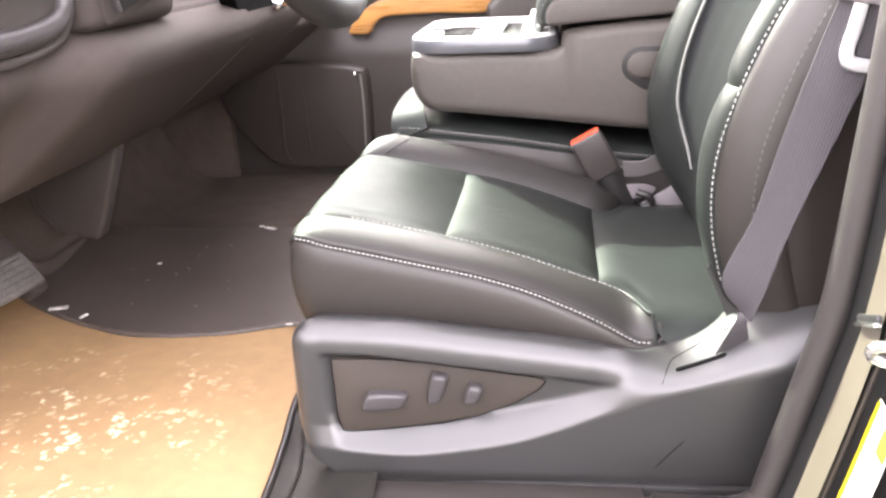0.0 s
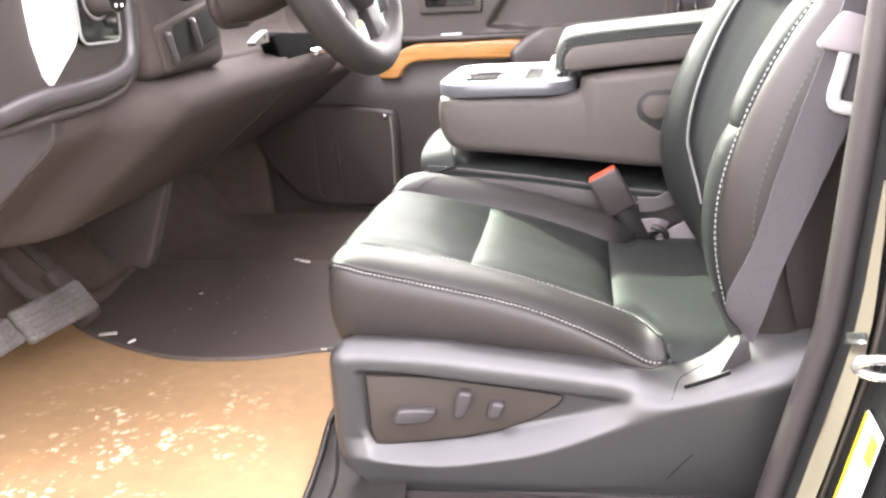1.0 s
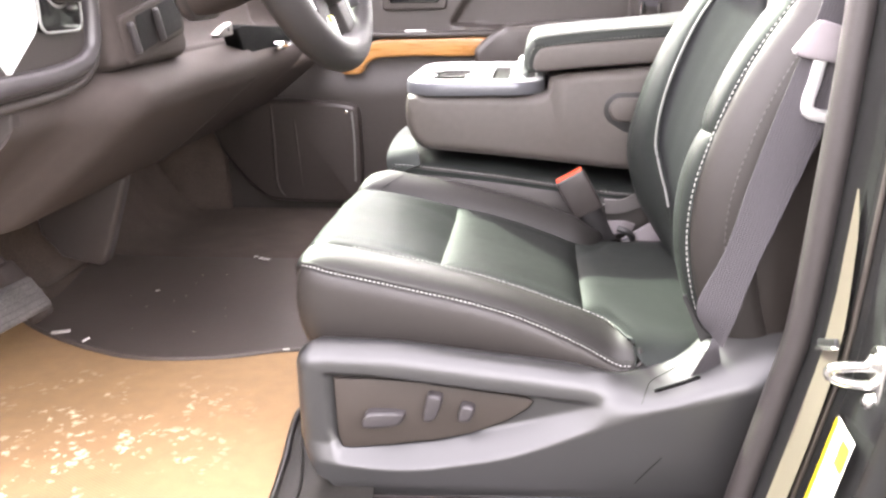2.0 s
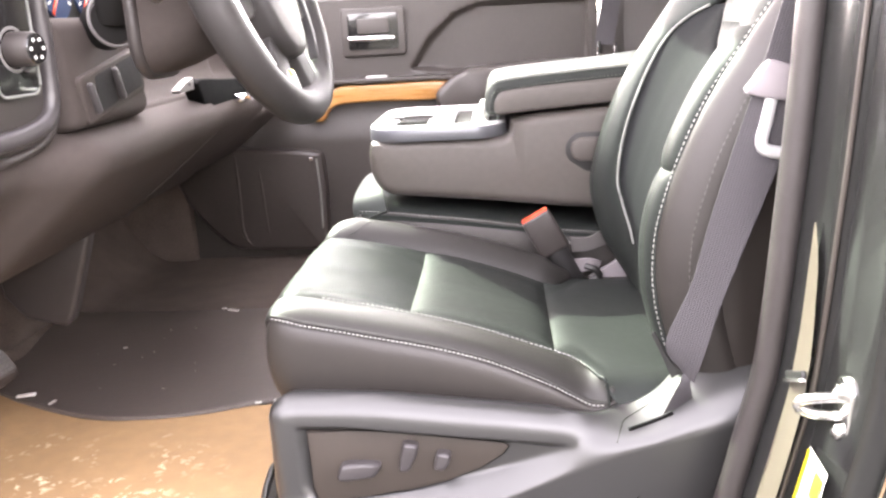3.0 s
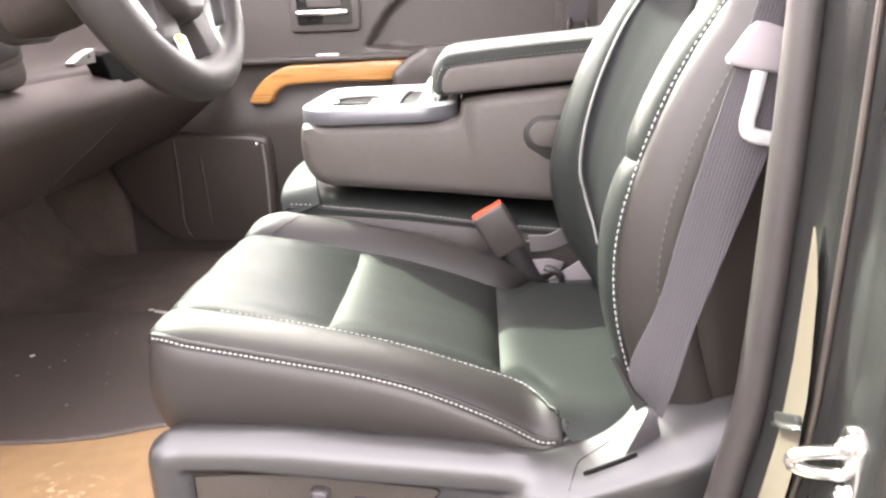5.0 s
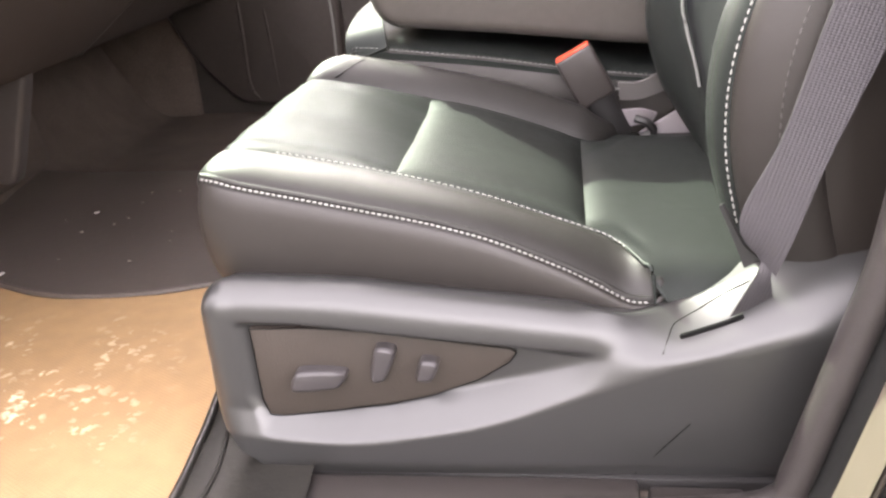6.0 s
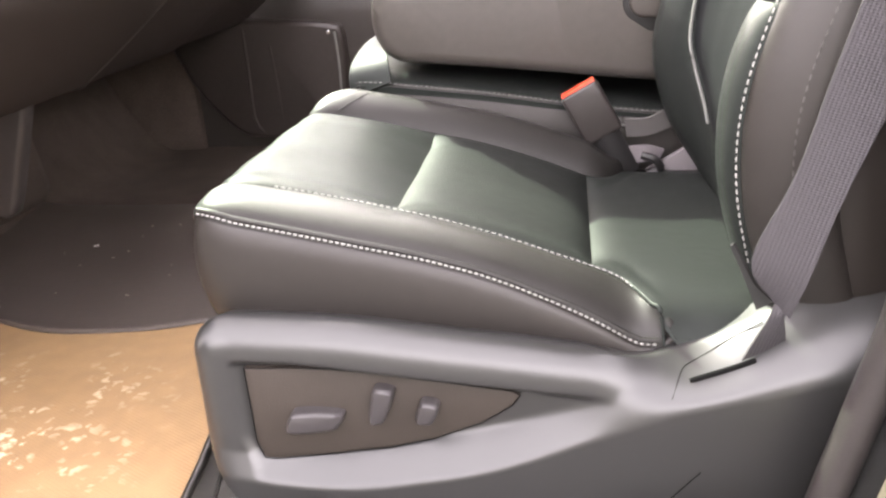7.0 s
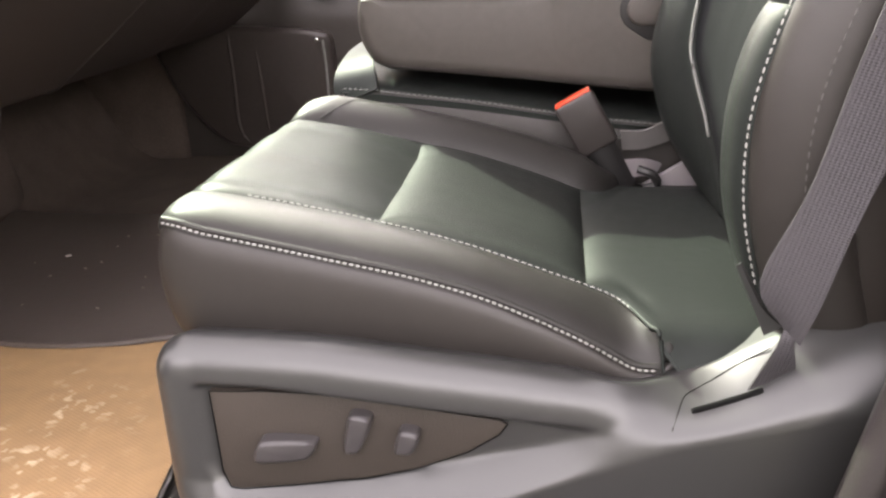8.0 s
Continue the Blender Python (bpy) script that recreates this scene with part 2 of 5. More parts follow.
def cyl(p0, p1, r0, r1=None, seg=20, bevel=0.0, bm=None):
    """A cylinder or cone between two points, with rounded rims."""
    p0, p1 = Vector(p0), Vector(p1)
    r1 = r0 if r1 is None else r1
    b = bmesh.new()
    bmesh.ops.create_cone(b, cap_ends=True, segments=seg, radius1=r0, radius2=r1, depth=(p1 - p0).length)
    if bevel:
        rims = [e for e in b.edges if abs(e.verts[0].co.z - e.verts[1].co.z) < 1e-6]
        bmesh.ops.bevel(b, geom=rims, offset=bevel, segments=2, profile=0.5, affect="EDGES")
    b.transform(Matrix.Translation((p0 + p1) / 2) @ (p1 - p0).to_track_quat("Z", "Y").to_matrix().to_4x4())
    return join(bm, b)


def spline(points, count):
    """Evenly stepped points on a smooth curve through the given points."""
    pts = [Vector(p) for p in points]
    ext = [pts[0] * 2 - pts[1]] + pts + [pts[-1] * 2 - pts[-2]]
    fine = []
    for i in range(1, len(ext) - 2):
        p0, p1, p2, p3 = ext[i - 1:i + 3]
        for k in range(24):
            t = k / 24
            fine.append(0.5 * ((2 * p1) + (p2 - p0) * t + (2 * p0 - 5 * p1 + 4 * p2 - p3) * t * t + (3 * p1 - p0 - 3 * p2 + p3) * t ** 3))
    fine.append(pts[-1].copy())
    run = [0.0]
    for a, b in zip(fine, fine[1:]):
        run.append(run[-1] + (b - a).length)
    out = []
    for k in range(count):
        d = run[-1] * k / (count - 1)
        i = min(max(int(np.searchsorted(run, d)) - 1, 0), len(fine) - 2)
        w = (d - run[i]) / max(run[i + 1] - run[i], 1e-9)
        out.append(fine[i].lerp(fine[i + 1], w))
    return out


def grid(rows, close_u=False, close_v=False, caps=False, bm=None):
    """A quad surface through rows of points."""
    b = bm or bmesh.new()
    vs = [[b.verts.new(p) for p in row] for row in rows]
    nu, nv = len(vs), len(vs[0])
    for i in range(nu if close_u else nu - 1):
        for j in range(nv if close_v else nv - 1):
            q = (vs[i][j], vs[(i + 1) % nu][j], vs[(i + 1) % nu][(j + 1) % nv], vs[i][(j + 1) % nv])
            if len(set(q)) == 4:
                b.faces.new(q)
    if caps:
        b.faces.new(vs[0])
        b.faces.new(list(reversed(vs[-1])))
    return b


def tube(points, radius, seg=10, count=0, closed=False, side=None, flat=1.0, bm=None):
    """A tube along points; flat squeezes it along the side direction's normal."""
    pts = spline(points, count) if count else [Vector(p) for p in points]
    rows = []
    n = len(pts)
    up = Vector(side) if side else None
    for i, p in enumerate(pts):
        d = (pts[(i + 1) % n] - pts[i - 1]) if closed else (pts[min(i + 1, n - 1)] - pts[max(i - 1, 0)])
        d.normalize()
        a = up if up is not None else (Vector((0, 0, 1)) if abs(d.z) < 0.9 else Vector((0, 1, 0)))
        e1 = (a - d * a.dot(d)).normalized()
        e2 = d.cross(e1)
        r = radius[i] if isinstance(radius, (list, tuple)) else radius
        rows.append([p + e1 * r * math.cos(2 * math.pi * k / seg) + e2 * r * flat * math.sin(2 * math.pi * k / seg) for k in range(seg)])
    return grid(rows, close_u=closed, close_v=True, caps=not closed, bm=bm)


def ribbon(points, across, width, thick=0.0014, count=40, cols=5, bow=0.0):
    """A strap along points: across gives its width's direction at each control point."""
    pts = spline(points, count)
    ways = spline(across, count)
    rows = []
    for i, p in enumerate(pts):
        d = (pts[min(i + 1, count - 1)] - pts[max(i - 1, 0)]).normalized()
        w = ways[i] - d * ways[i].dot(d)
        w.normalize()
        nn = d.cross(w)
        top = [p + w * width * (k / (cols - 1) - 0.5) + nn * (thick / 2 + bow * (1 - (2 * k / (cols - 1) - 1) ** 2)) for k in range(cols)]
        low = [q - nn * thick for q in reversed(top)]
        rows.append(top + low)
    return grid(rows, close_v=True, caps=True)


def inset(outline, d):
    """The outline drawn in by d along its corners' normals, less where it bends more tightly than that."""
    n = len(outline)
    area = sum(outline[i][0] * outline[(i + 1) % n][1] - outline[(i + 1) % n][0] * outline[i][1] for i in range(n))
    s = 1 if area > 0 else -1
    ways, limit = [], []
    for i in range(n):
        (ax, ay), (bx, by), (cx, cy) = outline[i - 1], outline[i], outline[(i + 1) % n]
        l1, l2 = math.hypot(bx - ax, by - ay) or 1e-9, math.hypot(cx - bx, cy - by) or 1e-9
        nx, ny = -(by - ay) / l1 - (cy - by) / l2, (bx - ax) / l1 + (cx - bx) / l2
        q = math.hypot(nx, ny) or 1e-9
        bend = s * ((bx - ax) * (cy - by) - (by - ay) * (cx - bx)) / (l1 * l2)
        ways.append((nx * s / q / max(0.5, q / 2), ny * s / q / max(0.5, q / 2)))
        limit.append(0.8 * (l1 + l2) / 2 / bend if bend > 0.02 and n > 14 else 1.0)
    out = []
    reach = [min([d] + [limit[(i + w) % n] for w in range(-3, 4)]) if n > 14 else d for i in range(n)]
    for _ in range(3 if n > 14 else 0):
        reach = [min(reach[i], (reach[i - 1] + reach[i] + reach[(i + 1) % n]) / 3 if reach[i - 1] + reach[(i + 1) % n] < 2 * reach[i] else reach[i]) for i in range(n)]
    for i in range(n):
        k = reach[i]
        out.append((outline[i][0] + ways[i][0] * k, outline[i][1] + ways[i][1] * k))
    return out


def even(outline, step):
    """The outline stepped evenly along its length."""
    pts = [Vector((a, b)) for a, b in outline] + [Vector(outline[0])]
    run = [0.0]
    for p, q in zip(pts, pts[1:]):
        run.append(run[-1] + (q - p).length)
    count = max(16, int(run[-1] / step))
    xs, ys = [p.x for p in pts], [p.y for p in pts]
    return [(float(np.interp(run[-1] * k / count, run, xs)), float(np.interp(run[-1] * k / count, run, ys))) for k in range(count)]


def plate(outline, y0, y1, bevel=0.003, seg=3, axis="y", bm=None):
    """A flat piece cut to an outline of (x, z), with depth from its rounded face y0 to y1; axis x takes (y, z), axis z takes (x, y)."""
    b = bmesh.new()
    if bevel >= 0.01:
        outline = even(outline, 0.007)
    put = {"y": lambda a, c, d: (a, d, c), "x": lambda a, c, d: (d, a, c), "z": lambda a, c, d: (a, c, d)}[axis]
    way = 1 if y1 > y0 else -1
    loops = [[put(a, c, y1) for a, c in outline]]
    if bevel:
        for k in range(seg + 1):
            t = math.pi / 2 * k / seg
            loops.append([put(a, c, y0 + way * bevel * (1 - math.sin(t))) for a, c in inset(outline, bevel * (1 - math.cos(t)))])
    else:
        loops.append([put(a, c, y0) for a, c in outline])
    grid(loops, close_v=True, caps=True, bm=b)
    return join(bm, b)


def smooth_outline(points, count):
    """A closed smooth outline through (a, b) points."""
    pts = [Vector((a, b, 0)) for a, b in points]
    loop = pts[-1:] + pts + pts[:2]
    out = []
    for i in range(1, len(loop) - 2):
        p0, p1, p2, p3 = loop[i - 1:i + 3]
        for k in range(count):
            t = k / count
            q = 0.5 * ((2 * p1) + (p2 - p0) * t + (2 * p0 - 5 * p1 + 4 * p2 - p3) * t * t + (3 * p1 - p0 - 3 * p2 + p3) * t ** 3)
            out.append((q.x, q.y))
    return out


def round_rect(a0, a1, b0, b1, r, seg=5):
    out = []
    for ca, cb, s in ((a1 - r, b1 - r, 0), (a0 + r, b1 - r, 1), (a0 + r, b0 + r, 2), (a1 - r, b0 + r, 3)):
        for k in range(seg + 1):
            t = math.pi / 2 * (s + k / seg)
            out.append((ca + r * math.cos(t), cb + r * math.sin(t)))
    return out


def patch(fn, u0, u1, v0, v1, nu, nv, puff=0.004, skirt=0.012, power=8, out=(0, 0, 1), along=None):
    """A padded panel of the surface fn(u, v): full in the middle, drawn in at its seams, with depth behind the seams."""
    flip = 1

    def normal(u, v):
        e = 1e-3
        du = Vector(fn(u + e, v)) - Vector(fn(u - e, v))
        dv = Vector(fn(u, v + e)) - Vector(fn(u, v - e))
        c = du.cross(dv)
        return c.normalized() * flip if c.length > 1e-12 else Vector((0, 0, 1))
    if normal((u0 + u1) / 2, (v0 + v1) / 2).dot(Vector(out)) < 0:
        flip = -1
    rows = []
    for i in range(nu + 1):
        a = i / nu
        a = 0.5 - 0.5 * math.cos(math.pi * a) if nu > 8 else a
        row = []
        for j in range(nv + 1):
            c = j / nv
            c = 0.5 - 0.5 * math.cos(math.pi * c) if nv > 8 else c
            u, v = u0 + (u1 - u0) * a, v0 + (v1 - v0) * c
            k = (1 - abs(2 * a - 1) ** (along or power)) * (1 - abs(2 * c - 1) ** power)
            row.append(Vector(fn(u, v)) + normal(u, v) * (puff * k - 0.0035 * (1 - k)))
        deep0 = Vector(fn(u0 + (u1 - u0) * a, v0)) - normal(u0 + (u1 - u0) * a, v0) * skirt
        deep1 = Vector(fn(u0 + (u1 - u0) * a, v1)) - normal(u0 + (u1 - u0) * a, v1) * skirt
        rows.append([deep0] + row + [deep1])
    def sunk(i, u):
        return [p - normal(u, v0 + (v1 - v0) * min(max((j - 1) / nv, 0), 1)) * skirt for j, p in enumerate(rows[i])]
    rows = [sunk(0, u0)] + rows + [sunk(-1, u1)]
    return grid(rows)


def stitches(points, length=0.0045, gap=0.0028, wide=0.0016, high=0.0010, lift=None, count=240):
    """A row of thread stitches along a curve."""
    pts = spline(points, count)
    b = bmesh.new()
    total = sum((q - p).length for p, q in zip(pts, pts[1:]))
    marks = int(total / (length + gap))
    even = spline(points, marks * 2 + 1)
    up = Vector(lift or (0, 0, 1))
    for k in range(marks):
        p, q = even[2 * k], even[2 * k + 1]
        d = (q - p).normalized()
        w = d.cross(up).normalized()
        h = w.cross(d).normalized()
        c = (p + q) / 2
        half = length / 2
        ring = []
        for s, f in ((-half, 0.5), (-half * 0.5, 1.0), (half * 0.5, 1.0), (half, 0.5)):
            ring.append([c + d * s + w * wide / 2 * f, c + d * s + h * high * f, c + d * s - w * wide / 2 * f])
        grid(ring, bm=b)
    return b


def sheet(left, right, count=24, cols=6, thick=0.0016):
    """A strap between two edge curves."""
    a, c = spline(left, count), spline(right, count)
    rows = []
    for i in range(count):
        w = c[i] - a[i]
        d = (a[min(i + 1, count - 1)] + c[min(i + 1, count - 1)]) - (a[max(i - 1, 0)] + c[max(i - 1, 0)])
        nn = d.cross(w).normalized() * thick
        top = [a[i] + w * (k / (cols - 1)) for k in range(cols)]
        rows.append(top + [q - nn for q in reversed(top)])
    return grid(rows, close_v=True, caps=True)


# ---- structure: ground, cab shell ----
def build_ground():
    b = bmesh.new()
    rows = [[(x, y, 0.0) for y in (-2000, -40, -8, 8, 40, 2000)] for x in (-2000, -40, -8, 8, 40, 2000)]
    solid("ground", grid(rows, bm=b), ASPHALT, "grey asphalt yard round the parked truck", "ground", "structure")
    # Unseen wall, added to hold back low sky light on upright faces.
    solid("wall_yard", rbox((0.5, -4.2, 1.2), (16.0, 0.3, 2.4), 0.02), ASPHALT, "plain grey wall added out of view to block low sky", "wall", "structure")


def build_floor():
    """The cab's carpeted floor with the tunnel's hump and the toe board."""
    rows = []
    for x in np.linspace(-1.05, 1.0, 42):
        row = []
        for y in np.linspace(0.80, 2.36, 40):
            hump = 0.02 * math.exp(-((y - 1.62) / 0.17) ** 4) * float(np.interp(x, (-0.9, -0.2, 0.5), (1.0, 0.7, 0.4)))
            toe = 0.62 * max(0.0, (-0.72 - x) / 0.33) ** 1.3 if x < -0.72 else 0.0
            row.append((x, y, 0.588 + hump + toe))
        rows.append(row)
    low = [[(p[0], p[1], 0.50) for p in r] for r in (rows[0], rows[-1])]
    solid("floor", grid([low[0]] + rows + [low[1]]), CARPET, "dark brown carpet of the cab floor", "floor", "structure")


def build_shell():
    """Roof, rear wall, fire wall and pillars that close the cab."""
    roof = rbox((0.735, 1.58, 1.80), (1.25, 1.62, 0.05), 0.02)
    solid("ceiling", roof, HEADLINER, "pale cloth roof lining of the cab", "ceiling", "structure")
    solid("wall_rear", rbox((1.36, 1.58, 0.90), (0.06, 1.60, 0.76), 0.02), PLASTIC_DARK, "dark trim of the cab's rear wall", "wall", "structure")
    solid("wall_front", rbox((-1.09, 1.58, 0.85), (0.06, 1.60, 0.75), 0.02), CARPET, "carpeted fire wall before the footwells", "wall", "structure")
    solid("wall_kick_far", rbox((-0.87, 2.375, 0.92), (0.52, 0.11, 0.85), 0.02), CARPET, "carpeted side of the far footwell", "wall", "structure")
    for y in (0.82, 2.38):
        pillar = tube([(-0.95, y, 1.18), (-0.47, y, 1.50), (0.14, y, 1.79)], 0.045, 10, 12)
        solid("windscreen_pillar", pillar, PLASTIC, "grey trim of the windscreen pillar", "pillar", "structure")


def build_rear_side():
    """Lower rear trim behind the seat, on the driver's side."""
    b = rbox((1.0, 0.90, 0.95), (0.72, 0.05, 0.72), 0.02)
    solid("wall_side", b, PLASTIC_DARK, "dark trim behind the driver seat", "wall", "structure")


def pillar_shift(z):
    """How far the middle pillar's edge stands forward or back at a height."""
    return float(np.interp(z, (0.50, 0.60, 0.66, 0.74, 0.85, 0.92, 1.09, 1.27, 1.5, 1.8), (-0.089, -0.064, -0.041, -0.022, 0.003, 0.011, 0.023, 0.033, 0.071, 0.141)))


def build_pillar():
    t = thing("wall_pillar", (0.62, 0.72, 0.55), "glossy black painted door pillar with a grey rubber seal", "pillar", kind="structure")
    zs = [0.50, 0.54, 0.58, 0.62, 0.66, 0.70, 0.74, 0.80, 0.85, 0.90, 0.96, 1.02, 1.09, 1.18, 1.27, 1.38, 1.5, 1.65, 1.8]

    def loft(section, bm=None):
        return grid([[(x + pillar_shift(z), y, z) for x, y in section] for z in zs], bm=bm)
    body = loft([(0.70, 0.84), (0.600, 0.80), (0.604, 0.775), (0.610, 0.757), (0.612, 0.728), (0.618, 0.722), (0.624, 0.712), (0.626, 0.69), (0.628, 0.655), (0.632, 0.635), (0.642, 0.622), (0.66, 0.617), (0.70, 0.617)])
    part("body", body, PAINT, t, "glossy black paint", 60)
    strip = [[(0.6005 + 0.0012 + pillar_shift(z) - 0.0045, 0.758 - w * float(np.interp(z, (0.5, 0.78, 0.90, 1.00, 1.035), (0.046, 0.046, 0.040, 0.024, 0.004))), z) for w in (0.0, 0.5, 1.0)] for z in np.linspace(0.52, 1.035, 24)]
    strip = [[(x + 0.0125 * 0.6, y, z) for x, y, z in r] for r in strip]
    part("flange", grid(strip), FLANGE_SHEEN, t, "flange strip with a tan sheen in its colour")
    seam = tube([(0.6145 + pillar_shift(z), 0.7225, z) for z in zs[:-3]], 0.003, 8)
    part("sealer_bead", seam, PLASTIC_BROWN, t)
    clip = rbox((0.606, 0.736, 0.878), (0.006, 0.052, 0.008), 0.002, (-23, 0, 0))
    piece = part("clip", clip, BUCKLE, t, "dark grey clip")
    part("clip_edge", rbox((0.605, 0.736, 0.8715), (0.008, 0.054, 0.005), 0.002, (-23, 0, 0)), STEEL, piece)
    seal_path = [(0.592 + pillar_shift(z), 0.801, z) for z in zs[3:]]
    seal_path = [(0.25, 0.815, 0.588), (0.38, 0.812, 0.592), (0.46, 0.807, 0.600)] + seal_path
    seal = tube(seal_path, 0.019, 12, 70, side=(0, 1, 0), flat=0.75)
    tube([(x + 0.026, y - 0.012, z + 0.0) for x, y, z in seal_path[3:]], 0.011, 10, 60, bm=seal)
    part("rubber_seal", seal, RUBBER_SEAL, t, "grey brown rubber door seal")
    trim = grid([[(x + pillar_shift(z), y, z) for x, y in ((0.602, 0.815), (0.625, 0.845), (0.70, 0.875), (0.95, 0.885))] for z in zs[5:]])
    part("inner_trim", trim, PLASTIC, t)
    # striker
    base = plate(round_rect(0.658, 0.694, 0.842, 0.914, 0.017, 6), 0.610, 0.616, 0.002, axis="x")
    base.transform(Matrix.Translation((0.020, 0, -0.014)))
    striker = part("striker", base, STEEL, t, "zinc-plated door striker")
    loop = tube([(0.614, 0.684, 0.890), (0.590, 0.686, 0.889), (0.576, 0.690, 0.884), (0.576, 0.692, 0.875), (0.590, 0.690, 0.870), (0.614, 0.684, 0.869)], 0.0055, 10, 28)
    loop.transform(Matrix.Translation((0.020, 0, -0.014)))
    part("loop", loop, STEEL, striker)
    for z in (0.899, 0.857):
        bolt = cyl((0.611, 0.675, z), (0.604, 0.675, z), 0.0085, 0.0075, 18, 0.0015)
        cyl((0.605, 0.675, z), (0.602, 0.675, z), 0.004, 0.004, 6, bm=bolt)
        bolt.transform(Matrix.Translation((0.020, 0, -0.014)))
        part("bolt", bolt, STEEL, striker)
    # label
    card = grid([[(0.6235 + pillar_shift(z) - 0.0035 - 0.03 * u * 0.12, 0.706 - 0.058 * u, z) for u in (0, 0.5, 1)] for z in np.linspace(0.60, 0.812, 16)])
    lab = part("label", card, WHITE, t, "white and yellow printed paper label")
    band = grid([[(0.6235 + pillar_shift(z) - 0.0047 - 0.03 * u * 0.12, 0.706 - 0.058 * u, z) for u in (0.0, 0.11)] for z in np.linspace(0.60, 0.81, 16)])
    part("yellow_edge", band, YELLOW, lab)
    mark = grid([[(0.6235 + pillar_shift(z) - 0.0047 - 0.03 * u * 0.12, 0.706 - 0.058 * u, z) for u in (0.55, 0.95)] for z in np.linspace(0.775, 0.803, 4)])
    part("yellow_block", mark, YELLOW, lab)
    for k in range(9):
        z = 0.662 - 0.006 * k
        bar = grid([[(0.6235 + pillar_shift(zz) - 0.0047 - 0.03 * u * 0.12, 0.706 - 0.058 * u, zz) for u in (0.25, 0.85 - 0.2 * (k % 3) / 2)] for zz in (z, z + 0.0034)])
        part("printed_bar", bar, INK, lab)
    # rear door's edge
    d = thing("rear_door", (0.70, 0.60, 0.55), "black painted rear door standing shut behind the pillar", "door", kind="structure")
    edge = loft([(0.705, 0.625), (0.655, 0.612), (0.640, 0.600), (0.640, 0.590), (0.652, 0.580), (0.70, 0.574), (1.3, 0.570)])
    part("panel", edge, PAINT, d, "", 60)
    rim = tube([(0.6425 + pillar_shift(z), 0.594, z) for z in zs], 0.0035, 8)
    part("edge_moulding", rim, CHROME, d, "bright edge moulding")


def build_open_door():
    """The driver's door, standing open before the seat."""
    t = thing("door_2", (-0.93, 0.70, 0.60), "open black driver door with dark inner trim", "door", kind="structure")
    m = pose(-0.93, 0.72, 0, 0, 0, -68)

    def on(b):
        b.transform(m)
        return b
    part("panel", on(rbox((0.55, -0.035, 0.92), (1.08, 0.05, 0.80), 0.02)), PAINT, t, "glossy black outer panel")
    part("trim_panel", on(rbox((0.55, 0.02, 0.92), (1.02, 0.05, 0.76), 0.02)), DOOR_TRIM, t, "dark grey door trim")
    part("armrest", on(rbox((0.65, 0.07, 1.05), (0.55, 0.07, 0.07), 0.02)), DOOR_TRIM, t)
    part("window_frame", on(tube([(0.10, -0.02, 1.30), (0.45, -0.02, 1.72), (1.00, -0.02, 1.76), (1.06, -0.02, 1.30)], 0.022, 8, 40)), PAINT, t)


def build_sill():
    t = thing("sill", (0.0, 0.80, 0.55), "door sill with dark plastic scuff plate", "sill", kind="structure")
    part("sill_panel", rbox((-0.1, 0.765, 0.52), (1.55, 0.10, 0.115), 0.02, seg=3), PAINT, t, "black painted sill")
    sc = rbox((0.235, 0.808, 0.590), (0.375, 0.085, 0.026), 0.006, (0, 0, 1.5))
    part("scuff_plate", sc, PLASTIC, t, "grey brown grained scuff plate")
    sc2 = rbox((0.475, 0.814, 0.586), (0.09, 0.075, 0.024), 0.006)
    part("scuff_end", sc2, PLASTIC, t)
    front = rbox((-0.42, 0.752, 0.588), (0.85, 0.05, 0.020), 0.006)
    part("sill_plate", front, PLASTIC, t, "grey sill plate beside the paper")
    clipb = rbox((-0.47, 0.752, 0.603), (0.05, 0.03, 0.014), 0.004)
    part("latch_cover", clipb, SILVER, t)
    gap = rbox((0.30, 0.868, 0.585), (0.62, 0.03, 0.035), 0.004)
    part("gap_trim", gap, BUCKLE, t)


